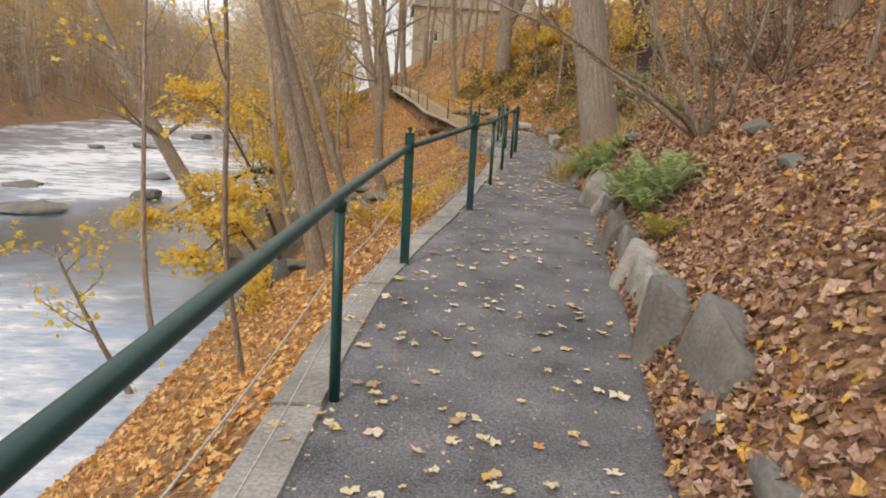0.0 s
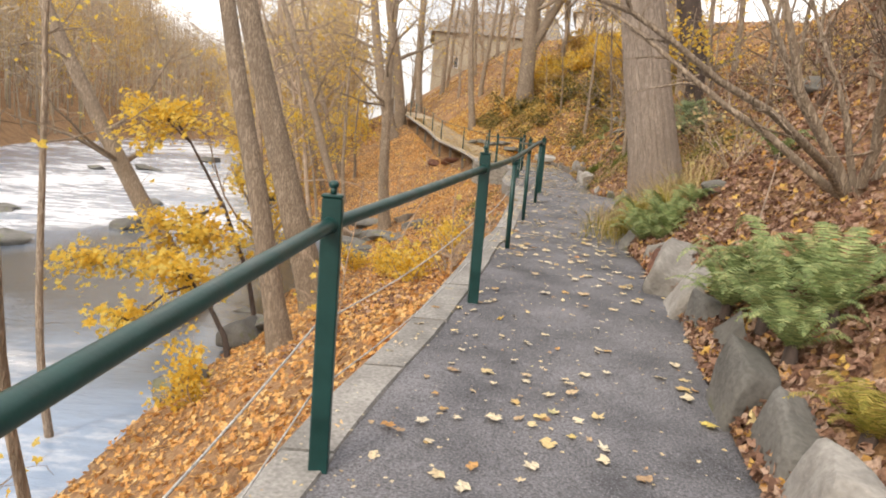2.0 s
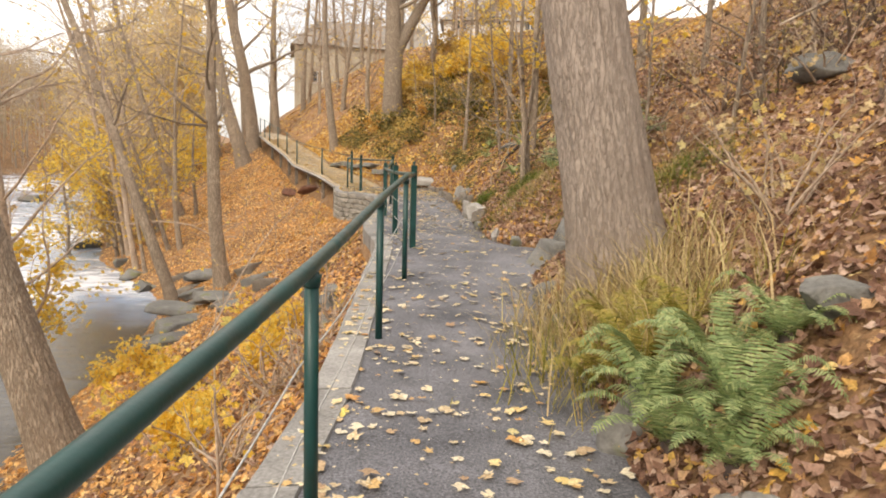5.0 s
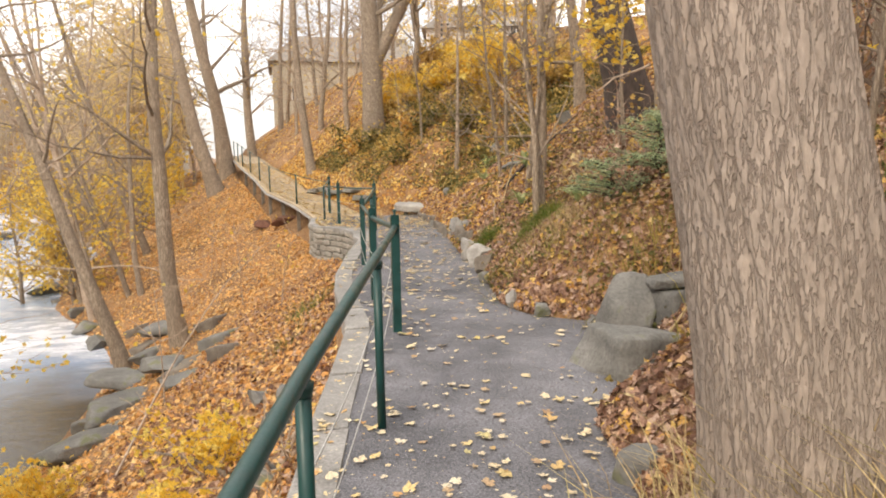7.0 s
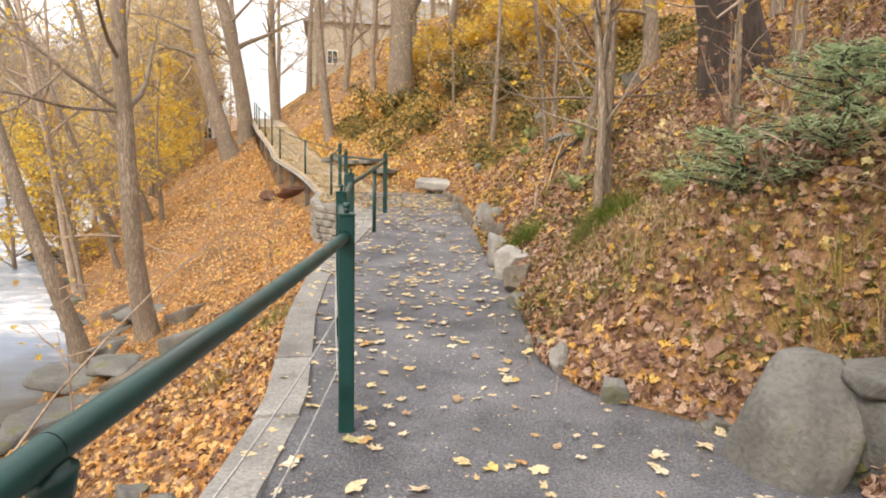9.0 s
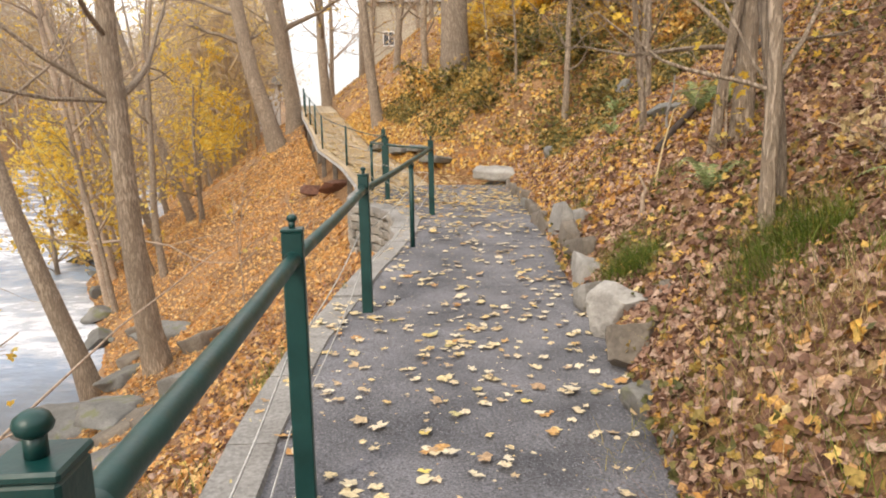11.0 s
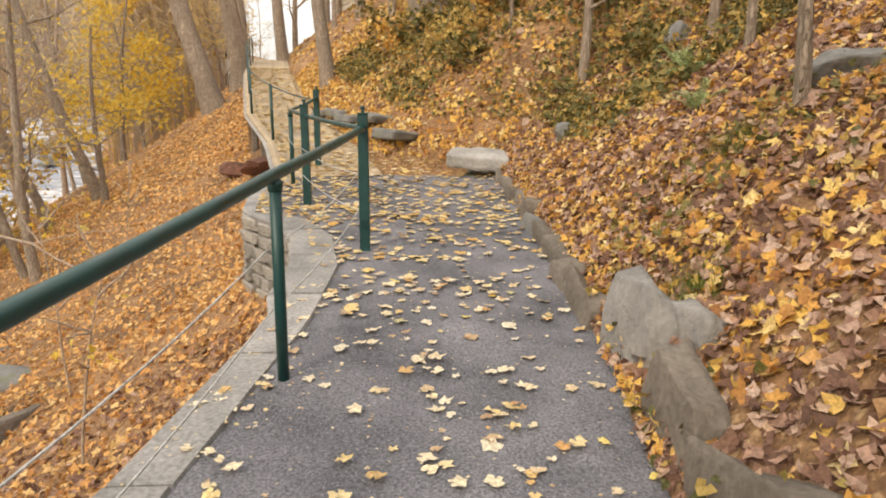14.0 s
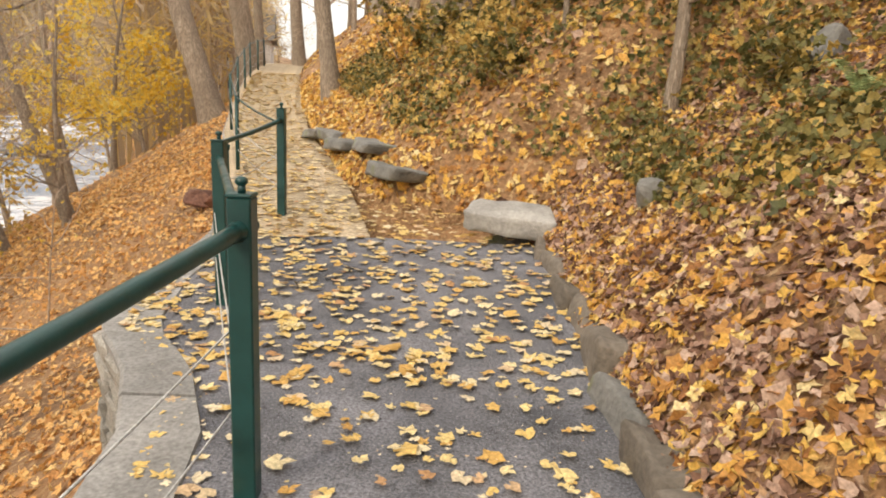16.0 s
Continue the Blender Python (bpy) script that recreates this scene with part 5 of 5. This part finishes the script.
def fern(x, y, size, seed, mat=None, count=16, label="", lift=0.0):
    rng = np.random.default_rng(seed)
    sets = []
    for i in range(count):
        v, f = frond(size * rng.uniform(0.7, 1.15), size * 0.15, rng.uniform(0.3, 0.8), rng)
        a = 6.283 * i / count + rng.uniform(-0.25, 0.25)
        c, s = math.cos(a), math.sin(a)
        sets.append((v @ np.array([(c, s, 0), (-s, c, 0), (0, 0, 1)]), f))
    v, f = joined(sets)
    root = tagged(new("fern"), label or "green arching fern beside the path", "fern", "ferns")
    root.matrix_basis = Matrix.Translation((x, y, ground_z(x, y) + lift))
    under("fronds", mesh_from("fronds", v, f, mat or FERN_GREEN), root)
    t = Tubes()
    t.add([(0, 0, -0.1), (0, 0, 0.05)], [0.05, 0.03], 6)
    under("crown", t.mesh("crown", BARK_DARK), root)
    return root


def tuft(x, y, size, count, seed, mat, label, spread=0.3):
    """A tussock of bent blades."""
    rng = np.random.default_rng(seed)
    px, py = x + rng.normal(scale=spread, size=count), y + rng.normal(scale=spread, size=count)
    c = np.stack([px, py, land_z(px, py) - 0.01], -1)
    a = rng.uniform(0, 6.283, count)
    s = size * rng.uniform(0.5, 1.2, count)
    v0 = BLADE[0]
    bend = rng.uniform(0.5, 1.7, count)
    ca, sa = np.cos(a)[:, None], np.sin(a)[:, None]
    bx, by, bz = v0[None, :, 0] * 0.2 * np.ones((count, 1)), v0[None, :, 1] * bend[:, None], v0[None, :, 2] * np.ones((count, 1))
    v = c[:, None, :] + s[:, None, None] * np.stack([bx * ca - by * sa, bx * sa + by * ca, bz], -1)
    f = BLADE[1][None] + (np.arange(count) * len(v0))[:, None, None]
    me = mesh_from("grass_tuft", v.reshape(-1, 3) - np.array([x, y, ground_z(x, y)]), f.reshape(-1, 3), mat)
    ob = tagged(new("grass_tuft", me), label, "grass", kind="stuff")
    ob.matrix_basis = Matrix.Translation((x, y, ground_z(x, y)))
    return ob


def conifer(x, y, height, seed, label):
    """A low young evergreen with flat sprays of needles."""
    rng = np.random.default_rng(seed)
    root = tagged(new("evergreen_sapling"), label, "evergreen")
    root.matrix_basis = Matrix.Translation((x, y, ground_z(x, y)))
    stem, sets = Tubes(), []
    stem.add([(0, 0, -0.1), (0.03, 0, height * 0.5), (0, 0.02, height)], [0.03, 0.02, 0.006], 6)
    under("stem", stem.mesh("stem", BARK_DARK), root)
    for i in range(34):
        u = rng.uniform(0.08, 0.97)
        a = rng.uniform(0, 6.283)
        ln = height * 0.75 * (1.1 - u) + 0.22
        b = wander(rng, (0, 0, u * height), (math.cos(a), math.sin(a), 0.25), ln, 6, 0.08, -0.03)
        t = Tubes()
        t.add(b, np.linspace(0.009, 0.003, 7), 4)
        under("bough", t.mesh("bough", BARK_DARK), root)
        n = int(70 * ln + 14)
        w = rng.uniform(0, 1, n)
        k = np.minimum((w * 6).astype(int), 5)
        c = b[k] + (b[k + 1] - b[k]) * (w * 6 - k)[:, None]
        side = rng.normal(scale=0.05, size=(n, 3)) * np.array([1, 1, 0.35])
        sets.append(scatter(rng, (LEAF_SMALL[0] * np.array([0.22, 1, 1]), LEAF_SMALL[1]), c + side, np.tile([0, 0, 1.0], (n, 1)), rng.uniform(0.06, 0.11, n), 0.4))
    v, f = joined(sets)
    under("needles", mesh_from("needles", v, f, NEEDLE), root)
    return root


def bush_stems():
    """A bare multi-stemmed shrub; one long branch arches out over the path."""
    rng = np.random.default_rng(31)
    x, y = 3.65, 9.35
    z = ground_z(x, y)
    root = tagged(new("shrub"), "bare brown many-stemmed shrub with one long arching branch", "shrub")
    root.matrix_basis = Matrix.Translation((x, y, z))

    def stem(line, r):
        t = Tubes()
        n = len(line)
        t.add(line, np.linspace(r, r * 0.25, n), 7)
        for i in range(2, n):
            for _ in range(2):
                d = line[i] - line[i - 1]
                tw = wander(rng, line[i], d / np.linalg.norm(d) + rng.normal(scale=0.6, size=3), rng.uniform(0.25, 0.8), 5, 0.18)
                t.add(tw, np.linspace(r * 0.28, 0.002, 6), 4)
        under("stem", t.mesh("stem", BARK), root)
    arch = np.array([(0, 0, -0.1), (-0.35, -0.25, 0.22), (-0.75, -0.5, 0.42), (-1.08, -0.65, 0.60), (-1.5, -0.7, 0.78), (-1.85, -0.7, 1.02), (-2.2, -0.7, 1.22), (-2.7, -0.6, 1.4), (-3.2, -0.5, 1.6), (-3.6, -0.4, 1.72)])
    stem(arch, 0.042)
    for i, w in enumerate(((-0.75, -0.2, 1.0), (-0.45, 0.3, 1.1), (-0.2, -0.5, 1.0), (0.1, 0.2, 1.2), (-0.9, 0.3, 0.8), (0.35, -0.2, 1.0))):
        stem(wander(rng, (rng.uniform(-0.1, 0.1), rng.uniform(-0.1, 0.1), -0.1), w, rng.uniform(2.2, 3.6), 9, 0.10), rng.uniform(0.025, 0.05))


stones()
for i, (x, y, s) in enumerate(((2.3, 7.35, 0.5), (2.38, 7.9, 0.6), (2.65, 7.6, 0.62), (2.36, 8.45, 0.52), (2.62, 8.3, 0.62), (2.8, 8.0, 0.55), (2.55, 8.8, 0.5))):
    fern(x, y, s, 600 + i, label="lush blue-green fern clump hanging over the stones", lift=0.12)
for i, (x, y, s, m) in enumerate(((2.2, 6.4, 0.42, FERN_GOLD), (2.62, 11.75, 0.55, FERN_GREEN), (2.75, 12.1, 0.55, FERN_GREEN), (2.85, 12.6, 0.5, FERN_GOLD), (3.0, 12.0, 0.5, FERN_GREEN), (2.75, 12.9, 0.5, FERN_GOLD),
                                  (2.85, 11.55, 0.5, FERN_GREEN), (3.2, 11.75, 0.42, FERN_GREEN), (2.7, 11.35, 0.42, FERN_GREEN), (3.95, 11.4, 0.45, FERN_GREEN), (3.0, 13.2, 0.5, FERN_GOLD), (3.15, 12.6, 0.4, FERN_GOLD))):
    fern(x, y, s, 620 + i, m, label="green fern beside the path" if m is FERN_GREEN else "yellowing fern beside the path", lift=0.03)
for i, (x, y, s) in enumerate(((5.1, 24.0, 0.4), (5.9, 26.3, 0.5), (6.1, 26.0, 0.45), (5.2, 21.4, 0.45), (6.0, 30.2, 0.4), (5.6, 29.0, 0.35), (6.4, 31.5, 0.4))):
    fern(x, y, s, 640 + i, label="small green fern on the leafy slope", count=12)
bush_stems()
conifer(5.55, 19.7, 0.8, 41, "young evergreen with drooping green sprays")
conifer(5.85, 19.6, 0.66, 42, "young evergreen with drooping green sprays")
conifer(5.1, 20.1, 0.5, 43, "low evergreen seedling on the slope")
rngt = random.Random(77)
for i in range(26):
    y = rngt.uniform(12.5, 14.6)
    tuft(right_x(y) + rngt.uniform(0.0, 0.6), y, rngt.uniform(0.35, 0.65), 120, 700 + i, STRAW if i % 4 else FERN_GOLD, "dry straw-coloured grass tuft beside the path" if i % 4 else "yellowing grass tuft beside the path")
for i in range(46):
    y = rngt.uniform(18.9, 22.0)
    tuft(right_x(y) + rngt.uniform(0.05, 1.3), y, rngt.uniform(0.12, 0.26), 130, 760 + i, (STRAW, LITTER_BROWN, FERN_GOLD, GRASS)[i % 4], "dry grass and herbs beside the path", 0.2)
for i, (x, y) in enumerate(((4.5, 15.9), (4.7, 16.3), (5.0, 16.6), (4.4, 16.2), (5.0, 16.0), (5.3, 16.4), (5.2, 17.1), (4.9, 15.6), (4.9, 22.6), (5.2, 22.4), (4.7, 22.3))):
    tuft(x, y, 0.3, 160, 830 + i, (FERN_GOLD, GRASS, IVY)[i % 3], "olive-green herbs among the leaf litter", 0.22)
for i, (x, y) in enumerate(((5.35, 17.9), (5.6, 17.5), (5.3, 17.3), (5.7, 18.2), (5.1, 16.9), (5.45, 18.6), (5.0, 18.95))):
    tuft(x, y, 0.45, 130, 810 + i, STRAW if i % 2 else FERN_GOLD, "long straw-coloured grass hanging over the boulders" if i % 2 else "yellow-green grass hanging over the boulders", 0.18)
for x, y, s in ((4.32, 23.85, 0.24), (4.42, 23.7, 0.24), (4.8, 22.4, 0.22), (5.0, 22.2, 0.25), (4.65, 22.1, 0.2), (4.5, 24.3, 0.16), (4.55, 26.4, 0.16), (5.1, 25.1, 0.15), (5.3, 27.6, 0.15), (5.0, 22.7, 0.18)):
    tuft(x, y, s, 700, int(y * 100), GRASS, "dense green grass tuft on the slope", 0.1)
for x, y in ((1.1, 24.9), (0.9, 25.6), (1.5, 24.6), (0.8, 22.5)):
    tuft(x, y, 0.3, 120, int(y * 10), GRASS, "green grass on the river bank", 0.2)


# ---- fallen leaves ----
def patch(x, y, s=0.5):
    return np.sin(x * s * 2.1 + 1.3) * np.sin(y * s * 1.7 + 0.4) + 0.6 * np.sin(x * s * 4.7 + y * s * 3.1) * np.sin(y * s * 5.3 - x * s * 2.2)


def litter(name, label, mat, count, ylo, yhi, side, dmax, size, seed, near=1.6, shape=None, keep=None, lift=0.012, tilt=0.38):
    """Leaves over the bank to one side of the path, thickest beside it."""
    rng = np.random.default_rng(seed)
    y = rng.uniform(ylo, yhi, count)
    d = dmax * rng.uniform(0, 1, count) ** near
    x = np.interp(y, *RIGHT) + 0.04 + d if side > 0 else np.interp(y, *KERB) - 0.05 - d
    z = land_z(x, y)
    ok = z > water_z(y) + 0.02
    if keep is not None:
        ok &= keep(x, y, rng)
    x, y, z = x[ok], y[ok], z[ok]
    up = land_up(x, y)
    pts = np.stack([x, y, z], -1) + up * rng.uniform(lift * 0.3, lift * 3.5, len(x))[:, None]
    sets = []
    shapes = [shape] if shape else CURLED if mat in (LITTER_BROWN, IVY) else LEAVES
    who = rng.integers(0, len(shapes), len(x))
    for k, sh in enumerate(shapes):
        w = who == k
        sets.append(scatter(rng, sh, pts[w], up[w], size * rng.uniform(0.6, 1.25, w.sum()), tilt))
    v, f = joined(sets)
    return tagged(new(name, mesh_from(name, v, f, mat)), label, "leaf litter", kind="stuff")


litter("leaf_litter", "brown curled leaf litter covering the slope", LITTER_BROWN, 58000, -1, 23, 1, 8, 0.08, 1, 1.9, tilt=0.55)
litter("leaf_litter", "yellow and orange maple leaves covering the slope", LITTER_GOLD, 24000, 25.5, 46, 1, 8, 0.105, 2, 1.5, tilt=0.5)
litter("leaf_litter", "brown leaves among yellow ones on the slope", LITTER_BROWN, 27000, 21.5, 34, 1, 5, 0.085, 3, 1.4, tilt=0.55)
litter("leaf_litter", "yellow leaves scattered among brown ones", LITTER_GOLD, 2000, -3, 26, 1, 5, 0.1, 4, 1.5)
litter("leaf_litter", "orange fallen leaves covering the river bank", LITTER_ORANGE, 44000, -1, 48, -1, 8, 0.095, 5, 1.3, tilt=0.5)
litter("leaf_litter", "faded brown leaves on the bank below the kerb", LITTER_BROWN, 6500, 12, 30, -1, 3.2, 0.09, 15, 1.5, tilt=0.6)
litter("leaf_litter", "distant leaves on the upper slope", LITTER_BROWN, 14000, 0, 60, 1, 26, 0.17, 6, 0.8, shape=LEAF_SMALL)
litter("leaf_litter", "distant golden leaves on the far slope", LITTER_GOLD, 14000, 34, 75, 1, 22, 0.16, 7, 1.0, shape=LEAF_SMALL)
litter("leaf_litter", "distant orange leaves on the far bank", LITTER_ORANGE, 12000, 40, 80, -1, 16, 0.16, 8, 1.0, shape=LEAF_SMALL)
litter("ground_cover", "dark green and yellowing ground cover on the slope", IVY, 42000, 30, 42, 1, 6.5, 0.10, 9, 0.9, lift=0.05, tilt=0.7, keep=lambda x, y, r: (patch(x, y, 0.7) + r.normal(scale=0.6, size=len(x)) > -0.25) & (x - np.interp(y, *RIGHT) > 0.8))
litter("ground_cover", "olive herbs on the slope", IVY, 13000, 15.5, 28, 1, 5, 0.07, 10, 1.2, lift=0.04, tilt=0.8, keep=lambda x, y, r: patch(x, y, 0.9) + r.normal(scale=0.35, size=len(x)) > 0.4)


def path_leaves():
    """Leaves on the asphalt: flat, of all sizes, in loose clumps and drifts along the edges."""
    rng = np.random.default_rng(12)
    meshes = [mesh_from("fallen_leaf", v, f, PATH_LEAF) for v, f in FLAT_LEAVES]

    def spots(count, lo, hi, clump):
        y = rng.uniform(lo, hi, count)
        u = rng.beta(0.75, 1.0, count)
        group = rng.uniform(size=count) < clump
        seeds = rng.integers(0, max(1, count // 6), count)
        sy, su = rng.uniform(lo, hi, count), rng.beta(0.7, 1.0, count)
        y = np.where(group, sy[seeds] + rng.normal(scale=0.22, size=count), y)
        u = np.where(group, su[seeds] + rng.normal(scale=0.09, size=count), u)
        k, r = np.interp(y, *KERB) + 0.08, np.interp(y, *RIGHT)
        return k + (r - k) * np.clip(u, 0.0, 1.0), y
    x, y = spots(295, 1.5, 29.5, 0.5)
    for a, b in zip(x, y):
        ob = tagged(new("fallen_leaf", meshes[rng.integers(6)]), "pale yellow maple leaf lying on the asphalt", "fallen leaf", "leaves on the path")
        s = 0.06 + 0.09 * rng.beta(1.6, 2.0)
        ob.matrix_basis = Matrix.Translation((a, b, float(floor_z(b)) + 0.015)) @ Euler((rng.normal(0, 0.09), rng.normal(0, 0.09), rng.uniform(0, 6.28))).to_matrix().to_4x4() @ Matrix.Diagonal((s, s * rng.uniform(0.6, 1.1), s * rng.uniform(0.4, 1.8), 1))
    sets, pale = [], []
    for lo, hi, count, clump in ((2, 16, 380, 0.5), (11, 24, 560, 0.5), (22, 29, 420, 0.6), (28.5, 33.4, 520, 0.5), (30.0, 34.6, 900, 0.4), (33.5, 50, 2600, 0.2), (1.5, 30, 2600, 0.25)):
        x, y = spots(count, lo, hi, clump)
        pts = np.stack([x, y, floor_z(y) + rng.uniform(0.012, 0.026, count)], -1)
        who = rng.integers(0, 6, count)
        for k in range(6):
            w = who == k
            size = 0.012 + 0.03 * rng.beta(1.2, 2.5, w.sum()) if count == 2600 and hi == 30 else (0.045 if hi < 31 else 0.065) + 0.1 * rng.beta(1.5, 2.2, w.sum())
            (pale if hi < 31 else sets).append(scatter(rng, FLAT_LEAVES[k], pts[w], np.tile([0, 0, 1.0], (w.sum(), 1)), size, 0.1))
    v, f = joined(pale)
    tagged(new("leaf_litter", mesh_from("leaf_litter", v, f, PALE_LITTER)), "pale dry leaves and leaf crumbs scattered over the asphalt", "leaf litter", kind="stuff")
    v, f = joined(sets)
    tagged(new("leaf_litter", mesh_from("leaf_litter", v, f, PATH_LITTER)), "yellow maple leaves strewn thickly over the path", "leaf litter", kind="stuff")


path_leaves()
kerb_stones()
stone_wall()
